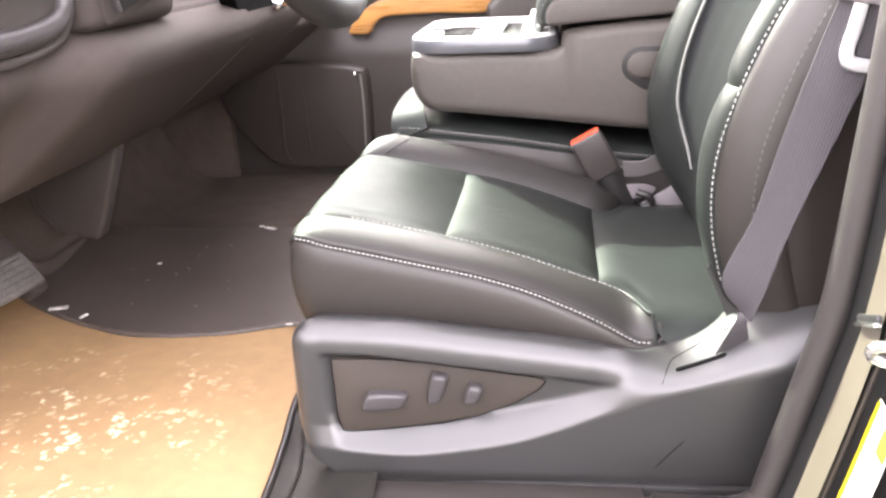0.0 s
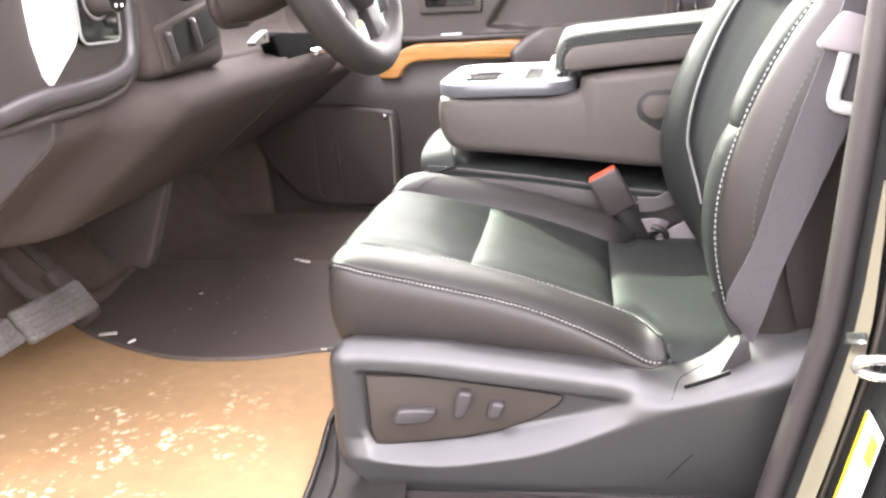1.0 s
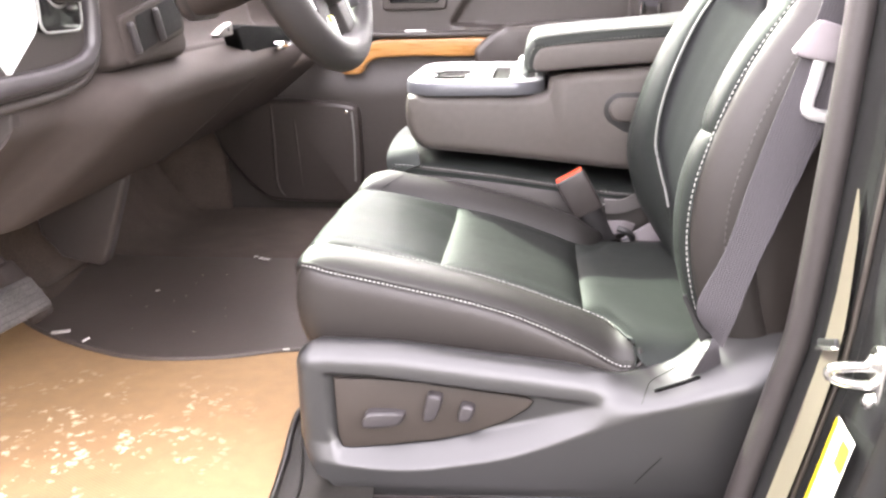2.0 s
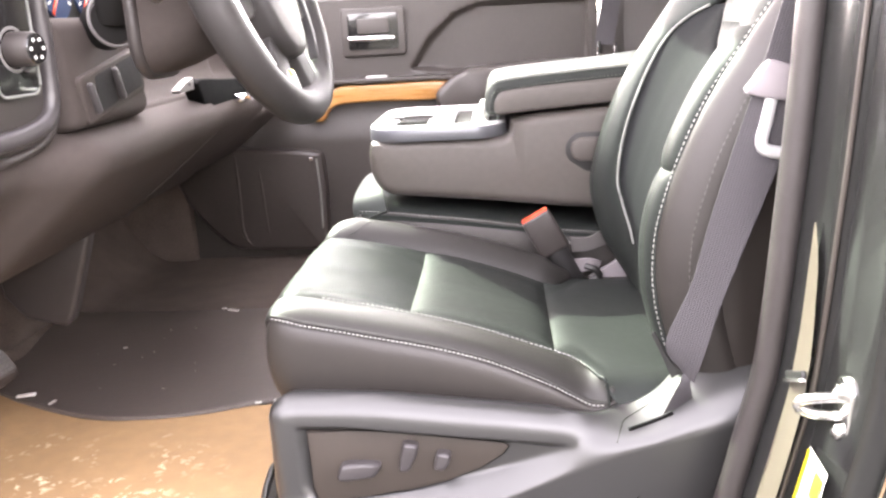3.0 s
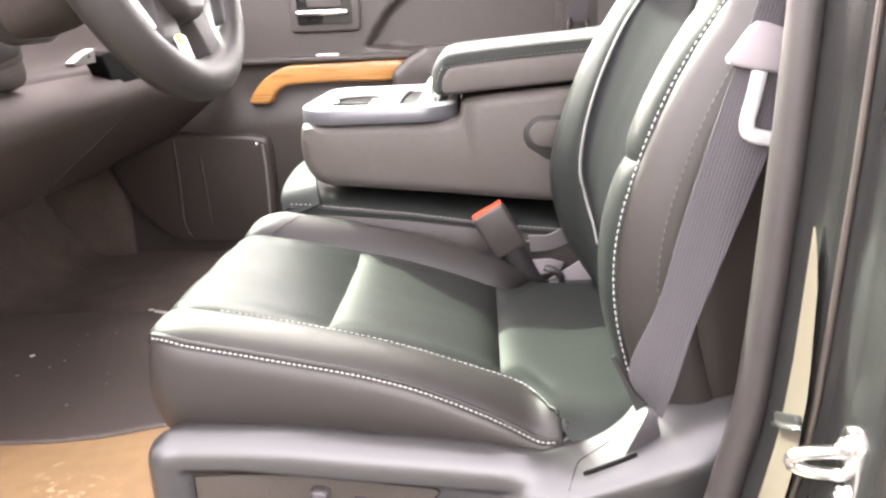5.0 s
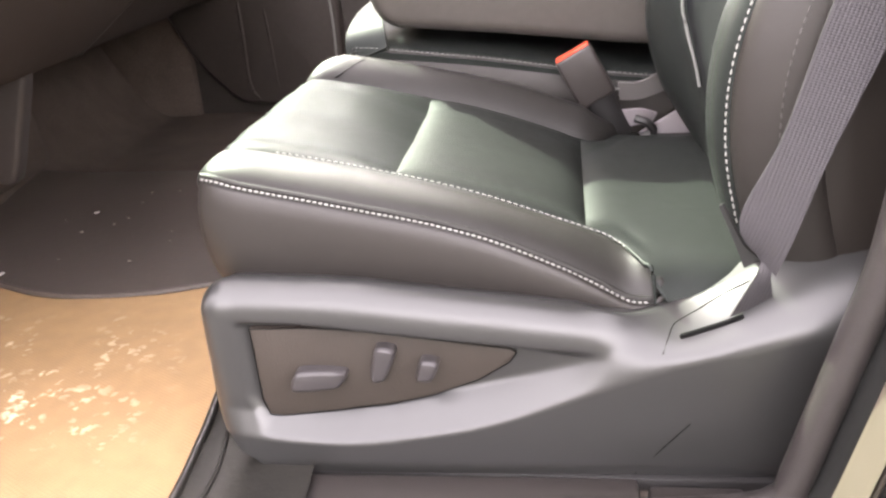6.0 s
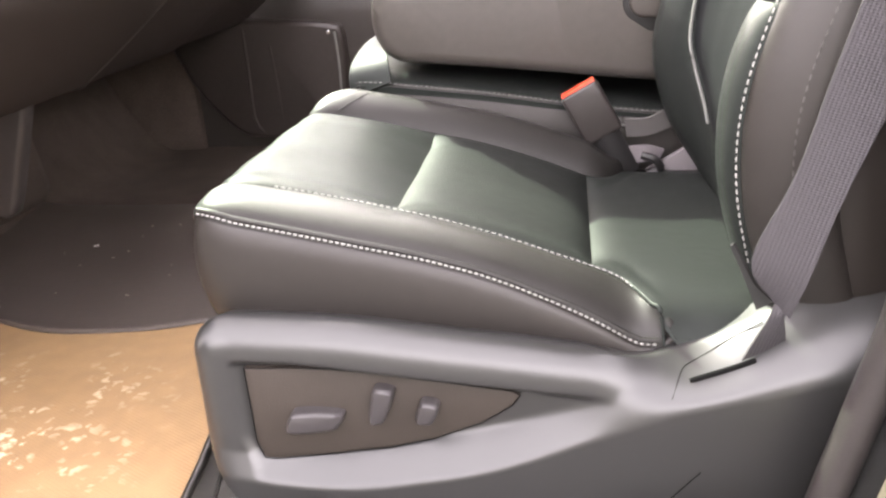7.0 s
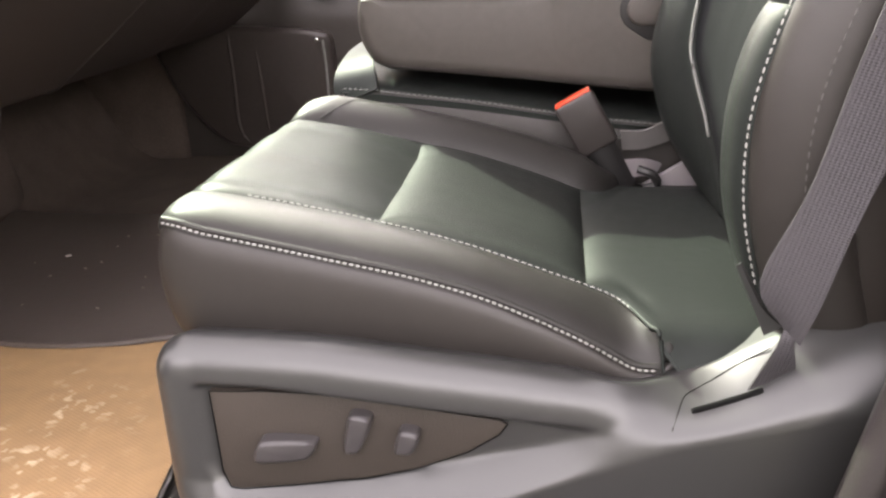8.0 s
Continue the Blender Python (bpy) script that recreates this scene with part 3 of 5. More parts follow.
# ---- floor coverings ----
# Flakes along the mat's front rim paint its glints; the rest are crumbs.
MAT_SCRAPS_GLINTS = [
    ("foil_scrap", -0.588, 1.312, 0.616, 20, 0.034), ("paper_scrap", -0.519, 1.277, 0.617, 75, 0.018), ("paper_scrap", -0.132, 1.256, 0.617, 10, 0.012),
    ("paper_scrap", -0.105, 1.268, 0.615, 60, 0.007), ("paper_scrap", -0.325, 1.75, 0.622, -25, 0.030), ("paper_scrap", -0.35, 1.765, 0.622, 15, 0.012), ("paper_scrap", -0.50, 1.55, 0.613, 40, 0.010),
]
def build_floor_mats():
    edge = spline([(-0.80, 1.45, 0), (-0.655, 1.335, 0), (-0.506, 1.255, 0), (-0.39, 1.217, 0), (-0.26, 1.224, 0), (-0.13, 1.266, 0), (0.02, 1.30, 0)], 60)
    rows = []
    for i, p in enumerate(edge):
        row = []
        y0 = 0.738 + 0.006 * math.sin(i * 0.35) + 0.004 * math.sin(i * 1.1)
        for k in range(26):
            y = y0 + (p.y - y0) * k / 25
            z = 0.6065 + 0.003 * noise.noise(Vector((p.x * 5, y * 5, 0))) + 0.0015 * noise.noise(Vector((p.x * 14, y * 14, 4))) + 0.06 * max(0, -0.66 - p.x)
            row.append((p.x, y, z))
        rows.append([(row[0][0], row[0][1] + 0.002, 0.597)] + row + [(row[-1][0], row[-1][1] - 0.002, 0.597)])
    # the paper ends beside the seat rail along a slanting edge
    cut = lambda y: float(np.interp(y, (0.77, 0.84, 1.04, 1.15, 1.3), (-0.022, -0.028, -0.052, -0.02, 0.03)))
    rows = [[(min(x, cut(y)), y, z) for x, y, z in r] for r in rows]
    solid("paper_mat", grid(rows), PAPER, "brown kraft paper floor cover with pale dried splashes", "floor cover")
    rows = []
    for i, x in enumerate(np.linspace(-0.84, 0.02, 54)):
        row = []
        for y in np.linspace(1.10, 1.78, 44):
            z = 0.602 + 0.012 * ease(y, 1.45, 1.7) + 0.0010 * noise.noise(Vector((x * 9, y * 9, 2))) + 0.14 * max(0, -0.64 - x) ** 1.2
            row.append((x, y, z))
        rows.append(row)
    t = solid("floor_mat", grid(rows), VINYL_MAT, "glossy black vinyl floor mat with lint on it", "floor mat")
    rim = tube([(p.x, p.y + 0.005, 0.609 + 0.06 * max(0, -0.66 - p.x)) for p in edge[:-3]], 0.0045, 8)
    part("raised_rim", rim, VINYL_MAT, t)
    rng = random.Random(4)
    flake = None
    for _ in range(12):
        x, y = rng.uniform(-0.6, -0.06), rng.triangular(1.25, 1.76, 1.5)
        z = 0.6035 + 0.012 * ease(y, 1.45, 1.7)
        if flake is None:
            flake = part("lint", rbox((0, 0, 0), (0.006, 0.003, 0.0012), 0.0005, (0, 0, 0), 1), DIRT, t)
            piece = flake
        else:
            piece = new("lint", flake.data)
            piece.parent = t
        piece.matrix_world = pose(x, y, z, 0, 0, rng.uniform(0, 180)) @ Matrix.Diagonal((rng.uniform(0.4, 1.3), rng.uniform(0.5, 1.2), 1, 1))
    for name, x, y, z, turn, size in MAT_SCRAPS_GLINTS:
        scrap = rbox((0, 0, 0), (size, size * 0.34, 0.003), 0.001, seg=1)
        scrap.transform(pose(x, y, z, 0, 0, turn))
        part(name, scrap, SCRAP_GLINT_PALE, t)
    # crumpled black liner between the paper and the seat
    rows = []
    for i, y in enumerate(np.linspace(0.765, 1.12, 36)):
        row = []
        for k in range(16):
            x = cut(y) + 0.004 + 0.0085 * k
            z = 0.611 + 0.003 * math.sin(math.pi * min(1, k / 5)) + 0.0022 * noise.noise(Vector((x * 30, y * 16, 1)))
            row.append((x + 0.003 * noise.noise(Vector((y * 18, k * 0.3, 3))), y, z))
        rows.append([(row[0][0], y, 0.600)] + row)
    liner = solid("floor_liner", grid(rows), LINER_DUSTY, "dusty black vinyl liner beside the seat", "floor liner")
    hem = [(cut(y) + 0.001 + 0.004 * noise.noise(Vector((y * 9, 0.5, 8))), y, 0.613) for y in np.linspace(0.765, 1.12, 30)]
    part("rolled_edge", tube(hem, 0.005, 10, 60), LINER_BLACK, liner, "glossy black rolled edge")
    crease = [(cut(y) + 0.024 + 0.010 * math.sin(y * 17), y, 0.6145) for y in np.linspace(0.78, 1.08, 14)]
    part("crease", tube(crease, 0.0022, 8, 40), LINER_BLACK, liner)


# ---- driver seat ----
MID = 1.15
ZS = ((-0.02, 0.012, 0.06, 0.124, 0.179, 0.251, 0.318, 0.376, 0.43, 0.50, 0.60), (0.905, 0.902, 0.894, 0.881, 0.869, 0.851, 0.828, 0.806, 0.792, 0.786, 0.790))
ZP = ((-0.02, 0.003, 0.065, 0.143, 0.221, 0.283, 0.345, 0.393, 0.423, 0.440, 0.458, 0.50, 0.60), (0.900, 0.897, 0.882, 0.865, 0.849, 0.831, 0.804, 0.779, 0.757, 0.764, 0.782, 0.783, 0.785))


def soft(x, table):
    """A smoothed look-up in a table."""
    return float(sum(np.interp(x + d, *table) for d in (-0.02, -0.01, 0, 0.01, 0.02)) / 5)


def softer(x, table):
    return float(sum(np.interp(x + 0.01 * d, *table) for d in range(-4, 5)) / 9)


SEAM = ((0.0, 0.380, 0.402, 0.416, 0.426, 0.433, 0.45, 0.48), (0.990, 0.989, 0.980, 0.958, 0.930, 0.912, 0.901, 0.894))


def seam_y(x):
    return float(sum(np.interp(x + d, *SEAM) for d in (-0.009, -0.0045, 0, 0.0045, 0.009)) / 5)


def cushion_top(x, y):
    """Height of the cushion at x along and y across the seat."""
    ym = y if y <= MID else 2 * MID - y
    st = seam_y(x)
    zs, zp = softer(x, ZS), soft(x, ZP)
    if ym >= st:
        k = min(1.0, (ym - st) / 0.05)
        return zs - 0.012 * k * k * (3 - 2 * k) * (1 - 0.7 * ease(x, 0.36, 0.50)) + 0.005 * math.sin(math.pi * min(1, max(0, (ym - st) / (MID - st)))) * 0.5
    w = max(-0.3, (ym - 0.908) / max(st - 0.908, 0.004))
    return zp + (zs - zp) * w + math.sin(math.pi * min(1, max(0, w)) ** 0.8) * float(np.interp(x, (0.0, 0.05, 0.36, 0.43), (0.003, 0.009, 0.009, 0.002)) if y <= MID else np.interp(x, (0.0, 0.05, 0.25, 0.38, 0.46), (0.008, 0.028, 0.032, 0.040, 0.012)))


def cushion_point(u, y):
    """u below 0 runs down the front face; u from 0 on is x along the top."""
    lead = 0.012 * ((y - MID) / 0.24) ** 2 * (1 if y > MID else 0.3)
    turn = min(1.0, max(0.0, (0.045 - u) / 0.065)) ** 2
    reach = abs(y - MID) / 0.242
    y = MID + (y - MID) * (1 - 0.11 * turn * reach ** 4)
    lead -= 0.009 * (1 - ease(u, 0.0, 0.16))
    if u >= 0.03:
        return (u + lead * (1 - ease(u, 0.03, 0.22)), y, cushion_top(u, y))
    r = 0.030
    if u >= -0.02:
        a = (0.03 - u) / 0.05 * math.pi / 2
        xa = 0.03 - r * math.sin(a)
        return (xa + lead, y, cushion_top(xa, y) - r * (1 - math.cos(a)) * 0.9)
    return (0.0 + lead + 0.25 * (-0.02 - u) ** 1.2, y, cushion_top(0.0, y) - 0.9 * r - (-0.02 - u))


def build_seat(name, label, shift, aft, detail):
    t = thing(name, (0.28, MID + shift, 0.60), label, "car seat", "front seats")
    at = lambda p: (p[0] + aft, p[1] + shift, p[2])
    cp = lambda u, y: at(cushion_point(u, y))

    def across(u, v):
        st = seam_y(u) if u > 0 else 0.99
        y = st + (2 * MID - 2 * st) * v
        x, yy, z = cp(u, y)
        over = max(0.0, (0.950 - min(y, 2 * MID - y)) / 0.056)
        return (x, yy, z - 0.040 * over ** 2 * ease(u, 0.41, 0.46))
    part("front_panel", patch(across, -0.11, 0.175, 0, 1, 34, 30, 0.011, 0.014, along=2.6), LEATHER, t)
    part("middle_panel", patch(across, 0.175, 0.376, 0, 1, 30, 30, 0.011, 0.016, along=6), LEATHER_PERF, t, "perforated black leather")
    part("rear_panel", patch(across, 0.376, 0.58, 0, 1, 30, 30, 0.011, 0.016, along=7), LEATHER, t)
    for flip in (False, True):
        def band(u, v, flip=flip):
            st = seam_y(u) if u > 0 else 0.99
            y = 0.908 + (max(st, 0.910) - 0.908) * v
            return cp(u, 2 * MID - y if flip else y)
        rows = []
        for i in range(61):
            u = -0.11 + 0.545 * (i / 60) ** 0.9
            lean = ease(-u, -0.03, 0.02)
            nn = Vector((-lean, 0, 1 - 0.9 * lean)).normalized()
            wide = min(1.0, ((seam_y(u) if u > 0 else 0.99) - 0.908) / 0.05)
            row = []
            for j in range(15):
                v = 0.5 - 0.5 * math.cos(math.pi * j / 14)
                k = 1 - abs(2 * v - 1) ** 6
                row.append(Vector(band(u, v)) + nn * (0.0035 * k - 0.003 * (1 - k)) * max(0.0, wide))
            rows.append([row[0] - nn * 0.010] + row + [row[-1] - nn * 0.012])
        part("side_bolster", grid(rows), LEATHER_BOLSTER, t, "smooth grey black bolster")
        end = bmesh.new()
        cx, cy, cz = at((0.440, 2 * MID - 0.923 if flip else 0.923, 0.776))
        bmesh.ops.create_uvsphere(end, u_segments=28, v_segments=18, radius=1.0, matrix=Matrix.Translation((cx, cy, cz)) @ Matrix.Diagonal((0.009, 0.010, 0.010, 1)))
        part("bolster_end", end, LEATHER_BOLSTER, t)

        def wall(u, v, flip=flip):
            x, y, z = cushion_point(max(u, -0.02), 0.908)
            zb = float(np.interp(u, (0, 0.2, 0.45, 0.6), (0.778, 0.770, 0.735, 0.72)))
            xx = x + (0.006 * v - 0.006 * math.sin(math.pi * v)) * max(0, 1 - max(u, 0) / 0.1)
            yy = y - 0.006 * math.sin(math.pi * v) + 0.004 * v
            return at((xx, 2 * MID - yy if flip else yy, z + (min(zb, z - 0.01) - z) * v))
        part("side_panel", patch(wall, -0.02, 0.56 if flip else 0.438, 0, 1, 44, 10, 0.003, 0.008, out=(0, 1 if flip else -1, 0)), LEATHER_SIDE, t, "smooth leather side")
    core = []
    for x in np.linspace(0.014, 0.57, 24):
        zc = cushion_top(x, 0.93) - (0.012 - 0.007 * ease(x, 0.40, 0.425) * (1 - ease(x, 0.46, 0.49)))
        core.append([(x + aft, y + shift, z) for y, z in ((0.918, 0.72), (0.918, zc - 0.008), (0.935, zc), (MID, min(zc, cushion_top(x, MID) - 0.012)), (1.365, zc), (1.382, zc - 0.008), (1.382, 0.72))])
    part("cushion_core", grid(core, close_v=True, caps=True), LEATHER, t)
    base = rbox((0.28 + aft, MID + shift, 0.69), (0.46, 0.40, 0.12), 0.02)
    part("seat_base", base, PLASTIC_DARK, t, "dark seat frame on the floor")
    for y in (0.98, 1.32):
        part("seat_rail", rbox((0.27 + aft, y + shift, 0.612), (0.50, 0.05, 0.03), 0.006), BUCKLE, t)

    # backrest
    XB = ((0.78, 0.84, 0.911, 0.988, 1.08, 1.157, 1.223, 1.288, 1.36, 1.45, 1.52, 1.56), (0.530, 0.512, 0.496, 0.497, 0.524, 0.559, 0.604, 0.648, 0.693, 0.745, 0.79, 0.83))

    def crest(z):
        return sum(float(np.interp(z + d, *XB)) for d in (-0.03, -0.015, 0, 0.015, 0.03)) / 5

    NEAR_SIDE = ((0.905, 0.915, 0.925, 0.94, 0.955, 0.97, 0.985, 1.0, 1.02, 1.06, MID), (0.020, 0.006, -0.0035, -0.0105, -0.0135, -0.0125, -0.009, 0.0, 0.014, 0.026, 0.033))
    FAR_SIDE = ((MID, 1.20, 1.25, 1.28, 1.305, 1.33, 1.35, 1.365, 1.38, 1.395), (0.033, 0.031, 0.022, 0.006, -0.016, -0.032, -0.036, -0.034, -0.022, -0.004))
    NEAR_SEAM = ((0.80, 0.90, 1.0, 1.12, 1.16, 1.185, 1.205, 1.231, 1.255, 1.6), (1.00, 1.006, 1.01, 1.012, 1.04, 1.13, 1.19, 1.215, 1.248, 1.248))
    FAR_SEAM = ((0.80, 0.88, 0.915, 0.945, 0.975, 1.04, 1.13, 1.19, 1.215, 1.235, 1.248, 1.258, 1.6), (1.20, 1.235, 1.254, 1.272, 1.285, 1.293, 1.299, 1.304, 1.303, 1.293, 1.281, 1.250, 1.250))

    def mean_of(z, table, reach):
        return sum(float(np.interp(z + d * reach, *table)) for d in (-1, -0.5, 0, 0.5, 1)) / 5

    def back_seam(z):
        return mean_of(z, NEAR_SEAM, 0.012)

    def far_seam(z):
        return max(mean_of(z, FAR_SEAM, 0.008), back_seam(z) + 0.002)

    def back(z, y):
        """The backrest's face: padded bolsters on both sides of a hollow middle."""
        taper = 0.05 * max(0, (z - 1.30) / 0.25) ** 2
        near, far = (float(np.interp(z, (0.8, 0.9, 1.22, 1.32), (0.7, 1, 1, 0.35))), float(np.interp(z, (0.8, 0.87, 0.96, 1.3, 1.4), (0.1, 0.62, 1, 1, 0.7))))
        dx = mean_of(y, NEAR_SIDE if y <= MID else FAR_SIDE, 0.006) if 0.93 < y < 1.37 else float(np.interp(y, *(NEAR_SIDE if y <= MID else FAR_SIDE)))
        ys = y + (MID - y) * taper * 2
        return at((crest(z) + dx * (near + (far - near) * ease(y, 1.02, 1.28)), ys, z))

    def insert(u, v):
        st = back_seam(u)
        return back(u, st + (far_seam(u) - st) * v)
    part("insert", patch(insert, 0.80, 1.254, 0, 1, 40, 26, 0.004, 0.012, out=(-1, 0, 0)), INSERT, t, "matte perforated black leather")
    for flip in (False, True):
        def wing(u, v, flip=flip):
            if flip:
                y = 2 * MID - 0.925
                return back(u, y + (far_seam(u) - y) * v)
            return back(u, 0.925 + (back_seam(u) - 0.925) * v)
        for z0, z1 in ((0.80, 1.54),) if flip else ((0.80, 1.060), (1.060, 1.229), (1.229, 1.54)):
            part("back_bolster", patch(wing, z0, z1, 0, 1, 44 if flip else 20, 18, 0.003, 0.010, out=(-1, 0, 0)), LEATHER, t)

        def flank(u, v, flip=flip):
            c = Vector(back(u, 0.925)) - Vector((aft, shift, 0))
            y = c.y - 0.030 * math.sin(v * math.pi / 2) - 0.004 * math.sin(math.pi * v)
            return at((c.x + 0.075 * v, 2 * MID - y if flip else y, u))
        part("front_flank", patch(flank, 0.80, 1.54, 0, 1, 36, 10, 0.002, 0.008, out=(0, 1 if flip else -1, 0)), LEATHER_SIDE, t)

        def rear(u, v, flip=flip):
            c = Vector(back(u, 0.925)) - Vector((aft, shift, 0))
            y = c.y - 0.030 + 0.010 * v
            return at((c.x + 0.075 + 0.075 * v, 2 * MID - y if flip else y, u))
        part("rear_flank", patch(rear, 0.80, 1.54, 0, 1, 30, 6, 0.002, 0.008, out=(0, 1 if flip else -1, 0)), LEATHER_SHADE, t, "leather rear flank with shade in its colour")

    def shell(u, v):
        c = Vector(back(u, 0.925)) - Vector((aft, shift, 0))
        return at((c.x + 0.152, 0.905 + 0.49 * v, u))
    part("back_shell", patch(shell, 0.78, 1.54, 0, 1, 20, 10, 0.003, 0.01, out=(1, 0, 0)), PLASTIC_DARK, t)
    top = rbox((0.87 + aft, MID + shift, 1.55), (0.16, 0.40, 0.05), 0.02, (0, 35, 0))
    part("back_top", top, LEATHER, t)

    if detail:
        edge = [cushion_point(u, 0.908) for u in np.linspace(0.012, 0.432, 24)]
        edge = [(x, y - 0.0005, z + 0.004) for x, y, z in edge]
        part("piping", tube(edge, 0.0028, 8, 90), LEATHER_BOLSTER, t)
        inboard = [cushion_point(u, 2 * MID - 0.910) for u in np.linspace(0.09, 0.425, 24)]
        part("piping", tube([(x, y, z + 0.003) for x, y, z in inboard], 0.0014, 8, 80), PIPING, t, "thin pale piping")
        part("edge_stitching", stitches([(x, y - 0.003, z - 0.003) for x, y, z in edge], 0.0038, 0.0018, 0.0021, 0.0009, (0, -0.7, 0.7)), THREAD, t, "pale ladder stitching")
        hem = [cushion_point(u, seam_y(u)) for u in (0.372, 0.39, 0.402, 0.41, 0.417, 0.423, 0.428, 0.433)]
        hem = [(x, y, z + 0.001) for x, y, z in hem] + [(0.437, 0.905, 0.760), (0.436, 0.900, 0.750)]
        part("bolster_hem", tube(hem, [0.0006 + 0.0020 * math.sin(math.pi * (k + 0.5) / 40) for k in range(40)], 10, 40), LEATHER, t)
        for dy, dz, r in ((0.0, 0.0, 0.004), (0.010, 0.005, 0.005)):
            fold = [(0.434, 0.912 + dy, 0.758 + dz), (0.446, 0.917 + dy, 0.767 + dz), (0.465, 0.921 + dy, 0.773 + dz), (0.50, 0.923 + dy, 0.778 + dz)]
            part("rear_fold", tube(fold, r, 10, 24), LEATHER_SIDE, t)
        line = [cushion_point(u, seam_y(u) - 0.006) for u in np.linspace(0.065, 0.376, 20)]
        line += [cushion_point(u, seam_y(u) - 0.004) for u in (0.395, 0.408, 0.418, 0.426)]
        part("seam_stitching", stitches([(x, y, z + 0.0028) for x, y, z in line], 0.0046, 0.0020, 0.0015, 0.0009), THREAD, t, "pale thread stitching")
        far = [cushion_point(u, 2 * MID - 0.908) for u in np.linspace(0.03, 0.42, 20)]
        part("seam_stitching", stitches([(x, y + 0.001, z + 0.001) for x, y, z in far], 0.0045, 0.0028, 0.0014, 0.0010), PIPING, t, "grey thread stitching")
        turn = [cushion_point(u, y) for u, y in ((0.045, 1.312), (0.058, 1.325), (0.075, 1.345), (0.088, 1.368), (0.092, 1.388))]
        part("seam_stitching", tube([(x, y, z + 0.0025) for x, y, z in turn], 0.0014, 6, 24), BUCKLE, t, "dark curved seam")
        rim = [back(z, 0.923) for z in np.linspace(0.84, 1.50, 28)]
        part("back_stitching", stitches([(x - 0.0038, y - 0.002, z) for x, y, z in rim], 0.0046, 0.0026, 0.0017, 0.0011, (-1, -0.3, 0)), THREAD, t, "pale thread stitching")
        side = [(c[0] + 0.038, 0.8962, z) for z in np.linspace(0.90, 1.45, 20) for c in (back(z, 0.925),)]
        part("flank_stitching", stitches(side, 0.005, 0.0036, 0.0013, 0.0009, (0, -1, 0)), THREAD_DARK, t, "dark thread stitching")
        edge_line = [back(z, far_seam(z)) for z in np.linspace(0.888, 1.252, 40)]
        part("grey_piping", tube([(x - 0.002, y, z) for x, y, z in edge_line], 0.0019, 8, 60), PIPING, t, "thin grey piping")
    return t


def inside_distance(x, z, poly):
    """Signed distance of (x, z) to a closed outline; positive inside."""
    best, inside = 1e9, False
    n = len(poly)
    for i in range(n):
        (x0, z0), (x1, z1) = poly[i], poly[(i + 1) % n]
        dx, dz = x1 - x0, z1 - z0
        w = min(1, max(0, ((x - x0) * dx + (z - z0) * dz) / (dx * dx + dz * dz + 1e-12)))
        best = min(best, math.hypot(x - x0 - w * dx, z - z0 - w * dz))
        if (z0 > z) != (z1 > z) and x < (x1 - x0) * (z - z0) / (z1 - z0) + x0:
            inside = not inside
    return best if inside else -best


def ease(a, lo, hi):
    k = min(1.0, max(0.0, (a - lo) / (hi - lo)))
    return k * k * (3 - 2 * k)


def ramp(a, lo, hi):
    """A straight slope between two levels, with short rounded ends."""
    k = (a - lo) / (hi - lo)
    return sum(min(1.0, max(0.0, k + d)) for d in (-0.08, -0.04, 0, 0.04, 0.08)) / 5


def corner(x):
    """How far x lies into the shield's rounded front edge: 0 behind it, 1 at its tip."""
    return min(1.0, max(0.0, (0.036 - x) / 0.033))


def shield_y(x, z, zt, zl, wb):
    """How far out the shield's skin stands: skirt, rising ledge, sunken panel bed, upper and front frame, shelf at the belt."""
    rim = float(np.interp(x, (0.05, 0.10, 0.17, 0.25, 0.33, 0.42), (0.761, 0.759, 0.751, 0.742, 0.734, 0.727)))
    frame_up = ease(z - rim, -0.001, 0.009) * (1 - ease(x, 0.33, 0.43))
    inner = 0.0525 + 0.02 * max(0.0, 0.762 - z) + 0.009 * ease(0.690 - z, 0.0, 0.034)
    frame_front = 1 - ease(x, inner - 0.016, inner)
    rise = ramp(z, zl, zl + 0.85 * wb)
    y = 0.845 + 0.011 * rise * ease(x, 0.0, 0.045) + (0.022 - 0.012 * (1 - ease(x, 0.045, 0.16))) * (1 - ease(x, 0.27, 0.42)) * rise * (1 - frame_up) * (1 - frame_front)
    shelf = 0.845 + 0.054 * min(1.0, max(0.0, (z - zl) / max(zt - zl, 1e-3))) ** 2
    k = ease(x, 0.36, 0.46)
    y = y * (1 - k) + shelf * k
    y += 0.09 * max(0.0, zl - z) * ease(x, 0.02, 0.12)
    up = max(0.0, (z - zt + 0.034) / 0.034) * (1 - ease(x, 0.36, 0.46))
    fore = corner(x)
    k = min(1.0, math.hypot(up, fore))
    return y + 0.034 * (1 - math.sqrt(1 - 0.97 * k * k)) + 0.006 * ease(0.62 - z, 0.0, 0.03)


SHIELD_TOP = ((-0.006, 0.003, 0.022, 0.141, 0.217, 0.33, 0.42, 0.45, 0.50, 0.56, 0.64), (0.806, 0.806, 0.806, 0.803, 0.793, 0.781, 0.766, 0.756, 0.782, 0.812, 0.826))
SHIELD_LEDGE = ((0.0, 0.05, 0.149, 0.279, 0.39, 0.45, 0.497, 0.589, 0.64), (0.655, 0.643, 0.637, 0.662, 0.709, 0.731, 0.742, 0.766, 0.778))
SHIELD_BAND = ((0.0, 0.05, 0.149, 0.279, 0.39, 0.45, 0.497, 0.589, 0.64), (0.03, 0.028, 0.033, 0.034, 0.032, 0.045, 0.052, 0.050, 0.045))


